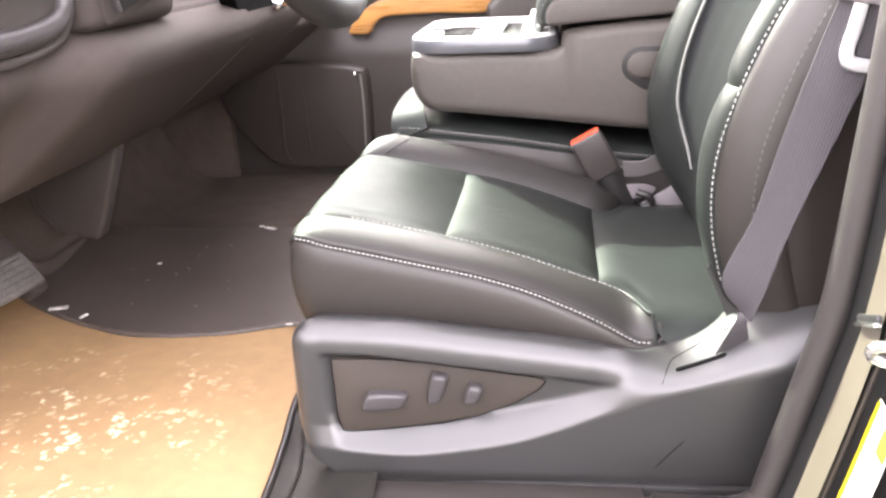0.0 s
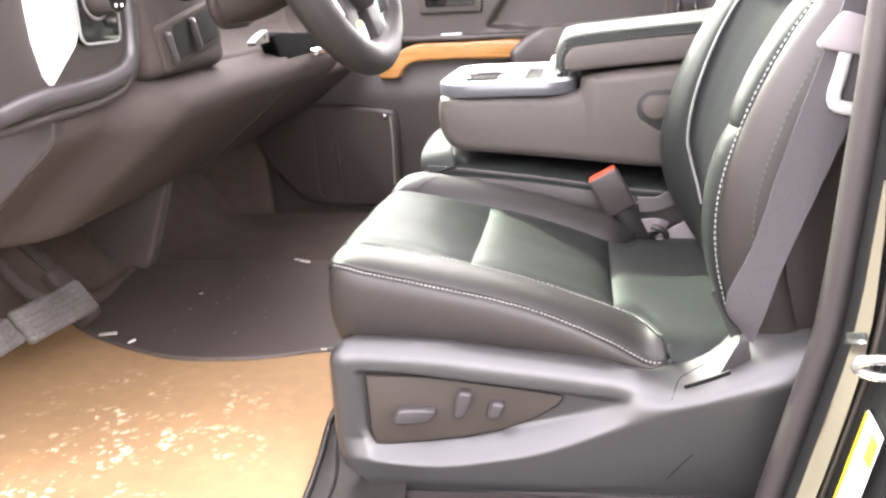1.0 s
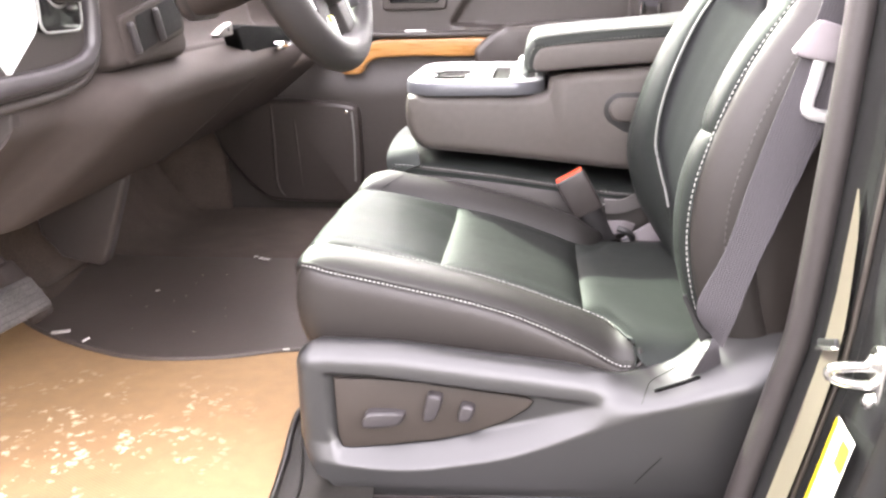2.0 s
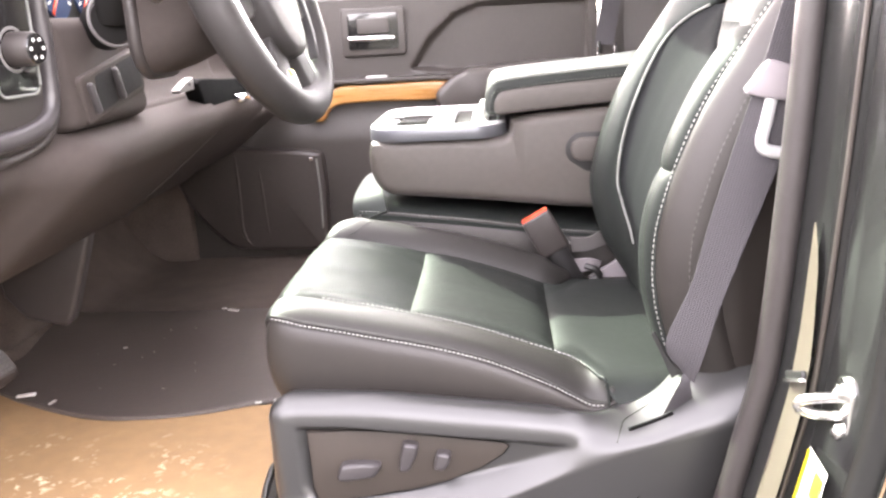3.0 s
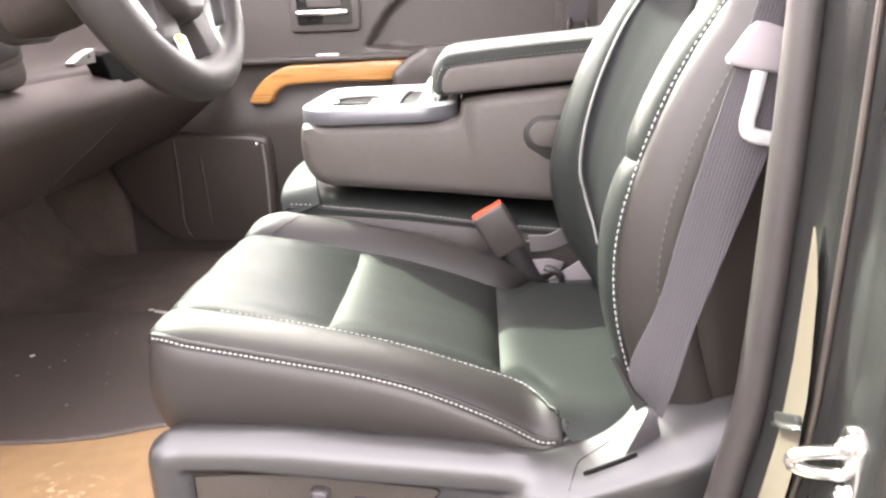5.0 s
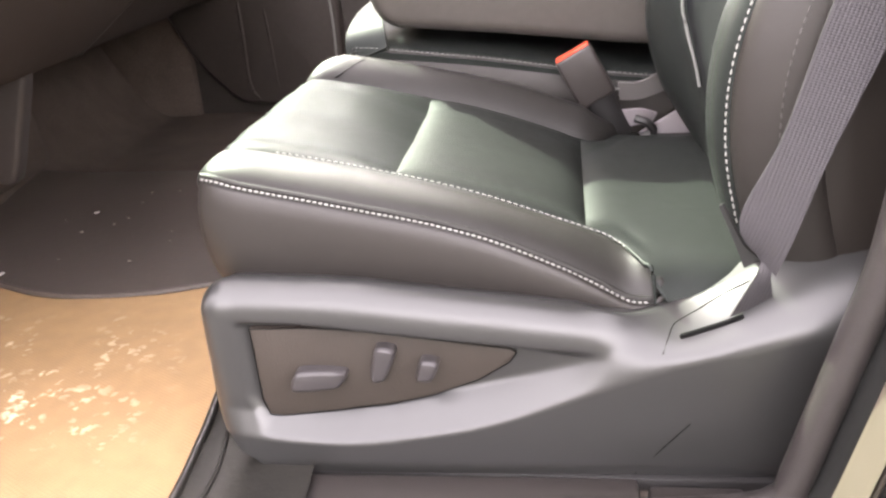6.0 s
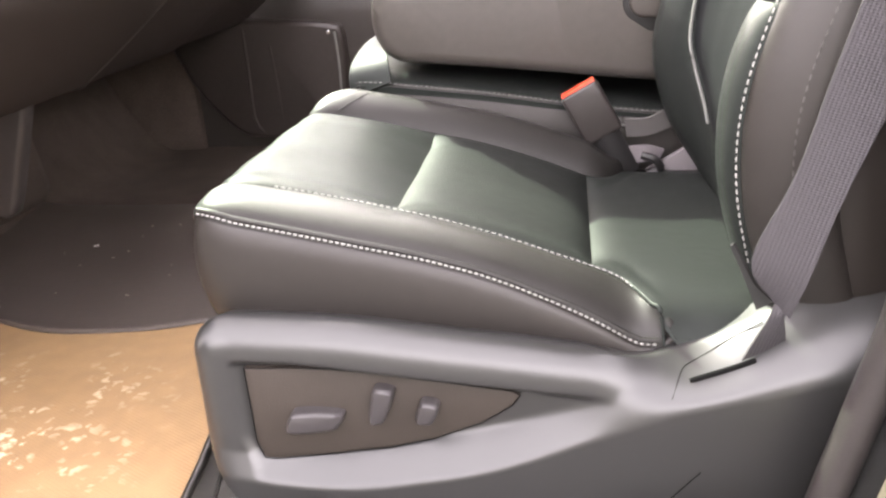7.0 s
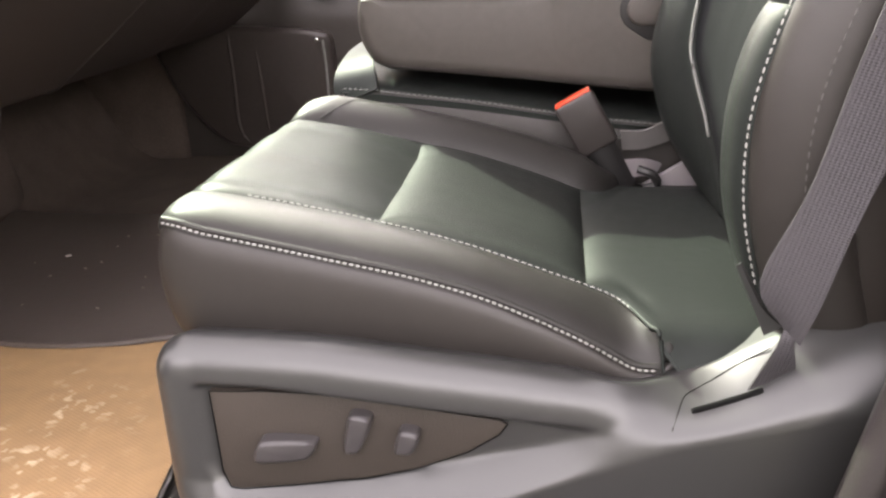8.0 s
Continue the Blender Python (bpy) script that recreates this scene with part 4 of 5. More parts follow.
def near_soft(x, table):
    """A smoothed look-up whose reach shrinks towards the shield's front end."""
    reach = min(0.04, max(0.003, (x + 0.006) * 0.85))
    return float(sum(np.interp(x + reach * d / 4, *table) for d in range(-4, 5)) / 9)


def on_shield(x, z, proud=0.0):
    return (x, shield_y(x, z, near_soft(x, SHIELD_TOP), near_soft(x, SHIELD_LEDGE), near_soft(x, SHIELD_BAND)) - proud, z)


def build_seat_shield(seat):
    """The plastic shield on the seat's outer side, with its sunken switch panel and the rising ledge."""
    top, ledge, band = SHIELD_TOP, SHIELD_LEDGE, SHIELD_BAND
    low = ((0.003, 0.016, 0.045, 0.1, 0.64), (0.70, 0.63, 0.598, 0.596, 0.600))
    rows = []
    nx, nz = 170, 84
    for i in range(nx + 1):
        x = 0.003 + 0.631 * (i / nx) ** 1.35
        zt, zb, zl, wb = (near_soft(x, t) for t in (top, low, ledge, band))
        crown = zt - 0.034 * (1 - math.sqrt(1 - corner(x) ** 2))
        row = []
        for k in range(nz + 1):
            z = zb + (crown - zb) * k / nz
            y = shield_y(x, z, zt, zl, wb)
            row.append((x, y, z))
        # over the top: a hidden lip in front, a level shelf round the belt's slot behind
        e = ease(x, 0.415, 0.452)
        drop = e * float(np.interp(x, (0.45, 0.49, 0.54), (0.011, 0.006, 0.000)))
        _, y1, z1 = row[-1]
        lip = [(x, y1 + (0.030 + 0.010 * e) * a, z1 + 0.004 * math.sin(min(1.0, 3 * a) * math.pi / 2) * e - 0.010 * a * (1 - e) - drop * a) for a in (0.06, 0.14, 0.25, 0.4, 0.6, 0.8, 1.0)]
        lip.append((x, lip[-1][1] + 0.004, lip[-1][2] - 0.03))
        rows.append([(row[0][0], row[0][1] + 0.03, row[0][2])] + row + lip)
    shield = part("side_shield", grid(rows), SHIELD_SKIN, seat, "grained grey plastic side shield", 75)

    def tilted(b):
        """Brings the front of the panel and its switches out towards the frame."""
        for v in b.verts:
            v.co.y -= 0.013 * (1 - ease(v.co.x, 0.045, 0.16))
        return b
    panel = [(0.0535, 0.7600), (0.10, 0.7580), (0.17, 0.7500), (0.25, 0.7400), (0.301, 0.7335), (0.307, 0.7295), (0.300, 0.719), (0.272, 0.700), (0.226, 0.681), (0.18, 0.669), (0.13, 0.6625), (0.072, 0.6605), (0.061, 0.6625), (0.0555, 0.68)]
    panel = [(q.x, q.y) for a, b in zip(panel, panel[1:] + panel[:1]) for q in (Vector((a[0], a[1], 0)), Vector((a[0] * 0.5 + b[0] * 0.5, a[1] * 0.5 + b[1] * 0.5, 0)))]
    part("panel_joint", tilted(tube([(a, 0.8722, c) for a, c in panel], 0.0006, 6, closed=True)), SLOT_BLACK, shield)
    part("switch_panel", tilted(plate(panel, 0.8725, 0.890, 0.0015)), PLASTIC_BROWN, shield, "brown grey switch panel")
    s1 = plate(smooth_outline([(0.089, 0.699), (0.093, 0.712), (0.102, 0.7165), (0.138, 0.7150), (0.144, 0.710), (0.138, 0.7005), (0.130, 0.6955), (0.098, 0.694)], 6), 0.8565, 0.8735, 0.005, 3)
    part("switch", tilted(s1), SEAT_SWITCH, shield, "wide grey seat switch")
    s2 = plate(smooth_outline([(0.167, 0.705), (0.1715, 0.733), (0.176, 0.7405), (0.189, 0.739), (0.1925, 0.732), (0.183, 0.709), (0.177, 0.703)], 6), 0.8565, 0.8735, 0.005, 3)
    part("switch", tilted(s2), SEAT_SWITCH, shield, "tall grey seat switch")
    s3 = plate(smooth_outline([(0.211, 0.706), (0.2145, 0.722), (0.219, 0.727), (0.230, 0.7255), (0.2335, 0.720), (0.227, 0.706), (0.220, 0.703)], 6), 0.8565, 0.8735, 0.005, 3)
    part("switch", tilted(s3), SEAT_SWITCH, shield, "short grey seat switch")
    groove = tube([on_shield(x, z, 0.0) for x, z in ((0.418, 0.603), (0.440, 0.635), (0.466, 0.668))], 0.0006, 6, 12)
    part("groove", groove, SLOT_BLACK, shield)
    mouth = tube([on_shield(x, z - 0.001, -0.001) for x, z in ((0.4545, 0.7528), (0.4717, 0.7579), (0.490, 0.7645), (0.509, 0.7725))], [0.0022, 0.0027] + [0.0029] * 20 + [0.0027, 0.0022], 10, 24)
    part("belt_slot", mouth, SLOT_BLACK, shield, "dark slot for the belt")
    cut_line = [on_shield(x, z) for x, z in ((0.4389, 0.7409), (0.4447, 0.7513), (0.4507, 0.7581), (0.4609, 0.7622), (0.4725, 0.7670), (0.4945, 0.7785), (0.5185, 0.7925))]
    part("cover_line", tube(cut_line, 0.0005, 6, 30), SLOT_BLACK, shield)
    trim = sheet([(0.4855, 0.895, 0.866), (0.494, 0.895, 0.848), (0.503, 0.895, 0.827), (0.5115, 0.895, 0.806)], [(0.488, 0.892, 0.869), (0.498, 0.891, 0.849), (0.508, 0.890, 0.831), (0.523, 0.888, 0.817)], 20, 5, 0.003)
    part("hinge_trim", trim, SHIELD_SKIN, shield, "narrow plastic trim beside the hinge")


# ---- belt ----
def build_belt():
    t = thing("seat_belt", (0.52, 0.87, 0.75), "grey woven seat belt twisted at its lower anchor", "seat belt")
    up_left = [(0.522, 0.876, 0.822), (0.499, 0.872, 0.862), (0.526, 0.868, 0.935), (0.547, 0.868, 1.017), (0.570, 0.866, 1.100), (0.600, 0.862, 1.20), (0.640, 0.858, 1.36), (0.70, 0.85, 1.60)]
    up_right = [(0.533, 0.868, 0.812), (0.543, 0.862, 0.850), (0.562, 0.862, 0.918), (0.592, 0.864, 1.000), (0.621, 0.862, 1.085), (0.650, 0.858, 1.185), (0.690, 0.856, 1.345), (0.752, 0.85, 1.585)]
    part("webbing", sheet(up_left, up_right, 70, 7), WEBBING, t)
    fold_left = [(0.497, 0.870, 0.771), (0.506, 0.868, 0.793), (0.515, 0.870, 0.810), (0.522, 0.876, 0.823)]
    fold_right = [(0.534, 0.879, 0.784), (0.531, 0.874, 0.798), (0.529, 0.872, 0.809), (0.530, 0.871, 0.819)]
    part("folded_webbing", sheet(fold_left, fold_right, 20, 6), WEBBING, t)
    # latch tongue hanging on the belt
    body = plate(smooth_outline([(0.573, 1.117), (0.580, 1.132), (0.590, 1.146), (0.600, 1.152), (0.640, 1.134), (0.646, 1.116), (0.640, 1.103), (0.612, 1.108)], 3), 0.852, 0.866, 0.003)
    body.transform(Matrix.Translation((0.006, 0, 0.040)))
    part("tongue_grip", body, PLASTIC_TONGUE, t, "pale grey tongue grip")
    loop = tube([(0.598, 0.858, 1.108), (0.594, 0.858, 1.085), (0.589, 0.857, 1.063), (0.594, 0.857, 1.052), (0.617, 0.857, 1.048), (0.625, 0.857, 1.056), (0.631, 0.857, 1.080), (0.635, 0.858, 1.104)], 0.0055, 8, 30, side=(0, 1, 0), flat=1.3)
    loop.transform(Matrix.Translation((0.008, 0, 0.042)))
    part("tongue_loop", loop, TONGUE_STEEL, t, "bright steel tongue loop")


def build_buckle():
    t = thing("belt_buckle", (0.41, 1.385, 0.79), "dark grey seat belt buckle with a red release edge", "belt buckle")
    m = pose(0.383, 1.375, 0.875, 0, -29, 0)
    head = rbox((0, 0, 0), (0.054, 0.026, 0.076), 0.005, seg=3)
    head.transform(m)
    part("housing", head, PLASTIC, t)
    red = rbox((0, 0, 0.0385), (0.050, 0.021, 0.005), 0.0018)
    red.transform(m)
    part("release_button", red, RED, t, "red release button")
    press = rbox((0.0, -0.0122, -0.012), (0.026, 0.001, 0.016), 0.0004)
    press.transform(m)
    part("printed_bar", press, PLASTIC, t)
    stalk = tube([(0.400, 1.378, 0.845), (0.418, 1.382, 0.81), (0.432, 1.39, 0.785)], 0.015, 12, 10, side=(0, 1, 0), flat=1.4)
    part("stalk", stalk, BUCKLE, t)
    part("anchor_strap", sheet([(0.428, 1.392, 0.862), (0.46, 1.394, 0.862), (0.492, 1.400, 0.877)], [(0.432, 1.398, 0.835), (0.462, 1.400, 0.836), (0.505, 1.404, 0.850)], 16, 4, 0.004), PLASTIC_SWITCH, t, "grey anchor strap")
    part("anchor_loop", sheet([(0.434, 1.384, 0.824), (0.460, 1.380, 0.826), (0.482, 1.388, 0.818)], [(0.446, 1.388, 0.800), (0.462, 1.382, 0.803), (0.474, 1.390, 0.800)], 14, 4, 0.004), PLASTIC_TONGUE, t, "pale anchor loop")
    part("anchor_loop", tube([(0.452, 1.378, 0.812), (0.470, 1.374, 0.806), (0.478, 1.378, 0.792), (0.462, 1.382, 0.784)], 0.006, 8, 16), BUCKLE, t)
    part("anchor_cover", plate([(0.458, 0.786), (0.494, 0.808), (0.526, 0.828), (0.536, 0.833), (0.545, 0.760), (0.51, 0.770)], 1.388, 1.396, 0.002), PLASTIC_TONGUE, t, "pale grey folded anchor cover")


# ---- centre seat and console ----
def build_center():
    t = thing("center_bench", (0.28, 1.60, 0.60), "black leather middle seat cushion under the console", "car seat", "front seats")

    def top(u, v):
        y = 1.418 + 0.36 * v
        z = float(np.interp(u, (0.03, 0.1, 0.25, 0.4, 0.6), (0.918, 0.914, 0.896, 0.872, 0.85)))
        if u < 0.055:
            a = (0.055 - u) / 0.05
            return (0.045 + 0.0 - 0.015 * math.sin(min(a, 1) * math.pi / 2), y, 0.917 - 0.03 * (1 - math.cos(min(a, 1) * math.pi / 2)) - 0.9 * max(0, (0.005 - u)))
        return (u - 0.01, y, z)
    part("cushion", patch(top, -0.12, 0.60, 0, 1, 36, 12, 0.006, 0.03), LEATHER, t)
    def side(u, v):
        x, _, z = top(u, 0)
        return (x, 1.418 - 0.004 * math.sin(math.pi * v), z - (z - 0.70) * v)
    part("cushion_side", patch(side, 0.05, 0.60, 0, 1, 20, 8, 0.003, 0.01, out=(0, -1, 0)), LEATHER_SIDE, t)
    line = [top(u, 0) for u in np.linspace(0.06, 0.5, 16)]
    part("seam_stitching", stitches([(x, y - 0.001, z + 0.002) for x, y, z in line], 0.0045, 0.003, 0.0016, 0.001), PIPING, t)
    part("hem", tube([(0.424, 1.409, 0.8475), (0.440, 1.409, 0.8475), (0.456, 1.409, 0.851), (0.476, 1.409, 0.861), (0.490, 1.409, 0.872)], 0.0017, 8, 24), PIPING, t, "pale hem at the cushion's rear")
    part("seat_base", rbox((0.32, 1.60, 0.69), (0.5, 0.32, 0.2), 0.02), PLASTIC_DARK, t)
    horn = sheet([(0.040, 1.424, 0.890), (0.034, 1.440, 0.919), (0.040, 1.49, 0.945), (0.0505, 1.545, 0.956)], [(0.100, 1.424, 0.912), (0.090, 1.452, 0.936), (0.077, 1.50, 0.946), (0.055, 1.545, 0.955)], 20, 8, 0.012)
    part("front_roll", horn, LEATHER, t)

    c = thing("center_console", (0.28, 1.62, 0.90), "folded-down console armrest in dark grey leather with silver cup holders", "console")
    outline = smooth_outline([(0.066, 0.99), (0.069, 1.035), (0.090, 1.040), (0.2, 1.040), (0.313, 1.039), (0.328, 1.055), (0.345, 1.072), (0.5, 1.085), (0.62, 1.092), (0.64, 0.99), (0.62, 0.895), (0.47, 0.899), (0.3, 0.918), (0.15, 0.933), (0.105, 0.938), (0.080, 0.955)], 4)
    part("body", plate(outline, 1.450, 1.79, 0.020, 4), CONSOLE_SKIN, c, "dark grey padded side")
    def ring(inner, z):
        return [(a, b, z) for a, b in inset(round_rect(0.064, 0.322, 1.4445, 1.796, 0.066, 10), inner)]
    band = grid([ring(0.010, 1.0375), ring(0.001, 1.0385), ring(0.0, 1.0405), ring(0.0, 1.0585), ring(0.002, 1.0615)], close_v=True)
    part("trim_band", band, BAND_GREY, c, "satin grey trim band")
    rim = grid([ring(0.0015, 1.0605), ring(0.003, 1.0640), ring(0.007, 1.0665), ring(0.013, 1.0665), ring(0.017, 1.0635), ring(0.019, 1.046)], close_v=True)
    part("cup_tray", rim, SILVER_PAINT, c, "bright cup holder rim")
    part("tray_floor", plate([(a, b) for a, b, z in ring(0.017, 0)], 1.049, 1.040, 0.0, axis="z"), TRAY_BLACK, c, "dark tray floor")
    for x, w in ((0.205, 0.034), (0.272, 0.032)):
        part("tray_bridge", rbox((x, 1.62, 1.0605), (w, 0.318, 0.012), 0.005, seg=3), SILVER_PAINT, c, "bright tray bridge")
    for y in (1.545, 1.69):
        ring = [[(0.140 + k * math.cos(a), y + k * 1.3 * math.sin(a), z) for a in np.linspace(0, 2 * math.pi, 29)[:-1]] for k, z in ((0.050, 1.0520), (0.047, 1.0530), (0.044, 1.0500), (0.004, 1.0495))]
        part("cup_well", grid(ring, close_v=True), TRAY_BLACK, c, "dark cup well")
        for k in range(3):
            for x, long in ((0.095 + 0.005 * abs(k - 1), 0.028), (0.182, 0.018)):
                part("cup_finger", rbox((x, y - 0.030 + 0.030 * k, 1.0615), (long, 0.010, 0.005), 0.002, seg=3), SILVER_PAINT, c)
    part("coin_tray", rbox((0.239, 1.62, 1.0535), (0.034, 0.30, 0.006), 0.002), TRAY_BLACK, c, "dark shallow tray")
    lidp = smooth_outline([(0.285, 1.082), (0.283, 1.105), (0.290, 1.128), (0.310, 1.142), (0.40, 1.150), (0.535, 1.159), (0.66, 1.165), (0.67, 1.10), (0.5, 1.090), (0.35, 1.080), (0.30, 1.076)], 4)
    lid = part("lid", plate(lidp, 1.455, 1.785, 0.021, 5), LID_SKIN, c, "padded black leather lid")
    inlay = smooth_outline([(0.302, 1.083), (0.300, 1.098), (0.306, 1.112), (0.322, 1.122), (0.40, 1.129), (0.535, 1.137), (0.66, 1.143), (0.665, 1.10), (0.5, 1.092), (0.35, 1.082), (0.315, 1.079)], 4)
    part("lid_side", plate(inlay, 1.4505, 1.475, 0.006, 3), CONSOLE_SKIN, lid, "dark grey lid side")
    part("lid_stitching", stitches([(0.296, 1.4535, 1.112), (0.31, 1.4530, 1.1215), (0.40, 1.4525, 1.1325), (0.53, 1.4525, 1.1405)], 0.004, 0.003, 0.0016, 0.001, (0, -1, 0.3)), THREAD_DARK, lid)
    part("lid_seam", tube([(0.300, 1.456, 1.135), (0.32, 1.456, 1.1415), (0.42, 1.456, 1.150), (0.6, 1.456, 1.160)], 0.0022, 6, 30), PIPING, lid)
    catch = rbox((0.279, 1.53, 1.085), (0.016, 0.10, 0.026), 0.006, (0, 15, 0), 3)
    part("catch", catch, SILVER, c, "silver lid catch")
    arc = lambda k: [(0.457 + k * math.cos(a), 1.0115 + k * math.sin(a)) for a in np.linspace(math.pi / 2, 3 * math.pi / 2, 17)]
    part("hinge_cover", plate(arc(0.0215) + [(0.60, 0.990), (0.60, 1.033)], 1.442, 1.46, 0.005, 3), CONSOLE_SKIN, c, "round-ended hinge cover")
    # A flat dark plate gives the shade of the soft dip round the hinge.
    dip = plate(arc(0.0305)[:-4] + [(0.462, 0.972), (0.50, 0.962), (0.60, 0.962), (0.60, 1.042)], 1.4485, 1.455, 0.002)
    part("hinge_groove", dip, BUCKLE, c, "dark plate for the shade in the dip round the hinge")
    part("bottom_seam", stitches([(0.11, 1.449, 0.944), (0.25, 1.449, 0.930), (0.46, 1.449, 0.907)], 0.004, 0.003, 0.0016, 0.001, (0, -1, 0.3)), THREAD_DARK, c)


# ---- dashboard ----
def build_dash():
    t = thing("dashboard", (-0.5, 1.55, 0.75), "dark grey plastic dashboard with knee panel and switches", "dashboard")
    prof = [(-0.95, 1.30), (-0.55, 1.378), (-0.40, 1.372), (-0.365, 1.31), (-0.345, 1.22), (-0.33, 1.155), (-0.285, 1.136), (-0.240, 1.122), (-0.216, 1.102), (-0.222, 1.076), (-0.265, 1.040), (-0.345, 0.976), (-0.42, 0.920), (-0.45, 0.905), (-0.56, 0.895), (-0.9, 0.90)]
    section = [tuple(q[:2]) for q in spline([(a, b, 0) for a, b in prof], 80)]

    def dash_rows(y0, y1, count):
        rows = []
        for y in np.linspace(y0, y1, count):
            w = ease(y, 1.86, 1.96)
            back = 0.075 * (1 - ease(y, 0.93, 1.0)) + (0.010 if y > 1.506 else 0.0)
            rows.append([(x - back - w * (0.02 + 0.08 * ease(z, 1.04, 1.085)), y, z) for x, z in section])
        return rows
    part("knee_panel", grid(dash_rows(0.815, 1.505, 30), caps=True), DASH_SKIN, t, "dark grained knee panel", 80)
    part("main_panel", grid(dash_rows(1.507, 2.33, 30)), DASH_SKIN, t, "dark grained dash panel", 80)
    rim = [(x - 0.001, 1.505, z) for x, z in section if z < 1.075 and x > -0.46]
    part("panel_edge", tube(rim, 0.0028, 8), PLASTIC, t, "rounded edge of the knee panel")
    cap = plate([(q.x - 0.075, q.y) for q in spline([(a, b, 0) for a, b in [(-0.95, 1.30), (-0.55, 1.378), (-0.40, 1.372), (-0.365, 1.31), (-0.345, 1.22), (-0.33, 1.15), (-0.205, 1.115), (-0.265, 1.04), (-0.345, 0.976), (-0.42, 0.92), (-0.455, 0.903), (-0.56, 0.893), (-0.9, 0.90)]], 40)], 0.812, 0.83, 0.004)
    part("end_cap", cap, PLASTIC, t, "grey end cap")
    # switch pod facing the driver
    m = pose(-0.281, 0.832, 1.25, 0, 0, -7)

    def on(b):
        b.transform(m)
        return b
    outline = smooth_outline([(0.142, 0.17), (0.152, 0.05), (0.150, -0.06), (0.130, -0.106), (0.076, -0.124), (-0.02, -0.130), (-0.13, -0.132), (-0.15, -0.09), (-0.15, 0.10), (-0.12, 0.17), (0.0, 0.18)], 6)
    part("switch_pod", on(plate(outline, 0.004, -0.05, 0.003, axis="x")), PLASTIC, t, "grey switch pod")
    part("pod_rim", on(tube([(0.006, a, c) for a, c in inset(outline, 0.017)], 0.012, 12, closed=True, side=(1, 0, 0))), SEAT_SWITCH, t, "grey rounded rim")
    part("pod_rim", on(tube([(-0.006, a, c) for a, c in inset(outline, -0.008)], 0.007, 10, closed=True, side=(1, 0, 0))), PLASTIC, t, "grey outer rim")
    # The slanted lower edge is where daylight ends on the surround, cut as outline.
    part("silver_strip", on(plate([(-0.052, 0.16), (0.028, 0.16), (0.028, -0.046), (0.020, -0.060), (-0.029, -0.101), (-0.037, -0.090), (-0.046, -0.05)], 0.012, 0.002, 0.002, axis="x")), SILVER_PAINT, t, "silver vent surround, its bright shape cut where daylight ends")
    face = part("black_face", on(plate(round_rect(0.028, 0.106, -0.060, 0.16, 0.014), 0.014, 0.003, 0.003, axis="x")), GLOSS_BLACK, t, "glossy black switch face")
    part("face_edge", on(tube([(0.014, a, c) for a, c in round_rect(0.028, 0.106, -0.060, 0.16, 0.014)], 0.0017, 6, closed=True)), PIPING, face, "pale edge line")
    for a, c, r in ((0.067, -0.006, 0.021), (0.064, 0.076, 0.018)):
        k = part("knob", on(cyl((0.010, a, c), (0.044, a, c), r, r * 0.93, 28, 0.003)), PLASTIC, t, "round grey knob")
        part("knob_face", on(cyl((0.043, a, c), (0.0452, a, c), r * 0.86, r * 0.82, 24)), GLOSS_BLACK, k)
        part("knob_ring", on(tube([(0.012, a + (r + 0.004) * math.cos(g), c + (r + 0.004) * math.sin(g)) for g in np.linspace(0, 2 * math.pi, 25)[:-1]], 0.003, 8, closed=True)), PLASTIC_SWITCH, k)
        for w in range(6):
            an = w * 1.047
            dot = on(rbox((0.0456, a + 0.55 * r * math.cos(an), c + 0.55 * r * math.sin(an)), (0.001, 0.004, 0.004), 0.0003))
            part("mark", dot, WHITE, k)
    # lower cubby with two pockets
    tilt = Matrix.Translation((0, 1.118, 1.186)) @ Matrix.Rotation(radians(POCKET_TILT), 4, "X")

    def askew(b):
        b.transform(tilt)
        return b
    cub = part("pocket_bezel", askew(plate(round_rect(-0.104, 0.104, -0.033, 0.033, 0.010), -0.2415, -0.262, 0.004, axis="x")), DASH_SKIN, t, "grey bezel with pockets")
    for a0, a1 in ((-0.060, -0.004), (0.012, 0.092)):
        # Flat dark plates stand in for the shaded depth of the pockets.
        part("pocket", askew(plate(round_rect(a0, a1, -0.024, 0.026, 0.006), -0.2405, -0.243, 0.0005, axis="x")), TRAY_BLACK, cub, "flat dark plate for the shaded depth of a pocket")
    for a0, high in ((0.004, 0.050), (-0.080, 0.046)):
        part("pocket_rib", askew(rbox((-0.238, a0, 0.0), (0.010, 0.010, high), 0.004, (14, 0, 0), 3)), SEAT_SWITCH, cub)
    # ignition lock in its ring, gauges
    way = Vector((0.75, -0.6, 0.2)).normalized()
    e1 = way.cross(Vector((0, 0, 1))).normalized()
    e2 = e1.cross(way)
    hub = Vector((-0.222, 1.098, 1.274))
    for r, w, d, mt in ((0.036, 0.0026, 0.0, PLASTIC_SWITCH), (0.030, 0.0018, 0.004, PLASTIC)):
        part("ignition_collar", tube([hub - way * d + e1 * r * math.cos(a) + e2 * r * math.sin(a) for a in np.linspace(0, 2 * math.pi, 29)[:-1]], w, 8, closed=True, side=way), mt, t, "grey ignition collar")
    part("ignition_well", cyl(hub - way * 0.03, hub - way * 0.002, 0.035, 0.031, 24), TRAY_BLACK, t)
    part("ignition_barrel", cyl(hub - way * 0.01, hub + Vector((0.012, -0.008, 0.085)), 0.021, 0.023, 24, 0.002), TRAY_BLACK, t, "dark upright barrel in the collar")
    part("dash_face", rbox((-0.280, 1.115, 1.205), (0.06, 0.25, 0.15), 0.02, (0, -8, 0), 3), DASH_SKIN, t)
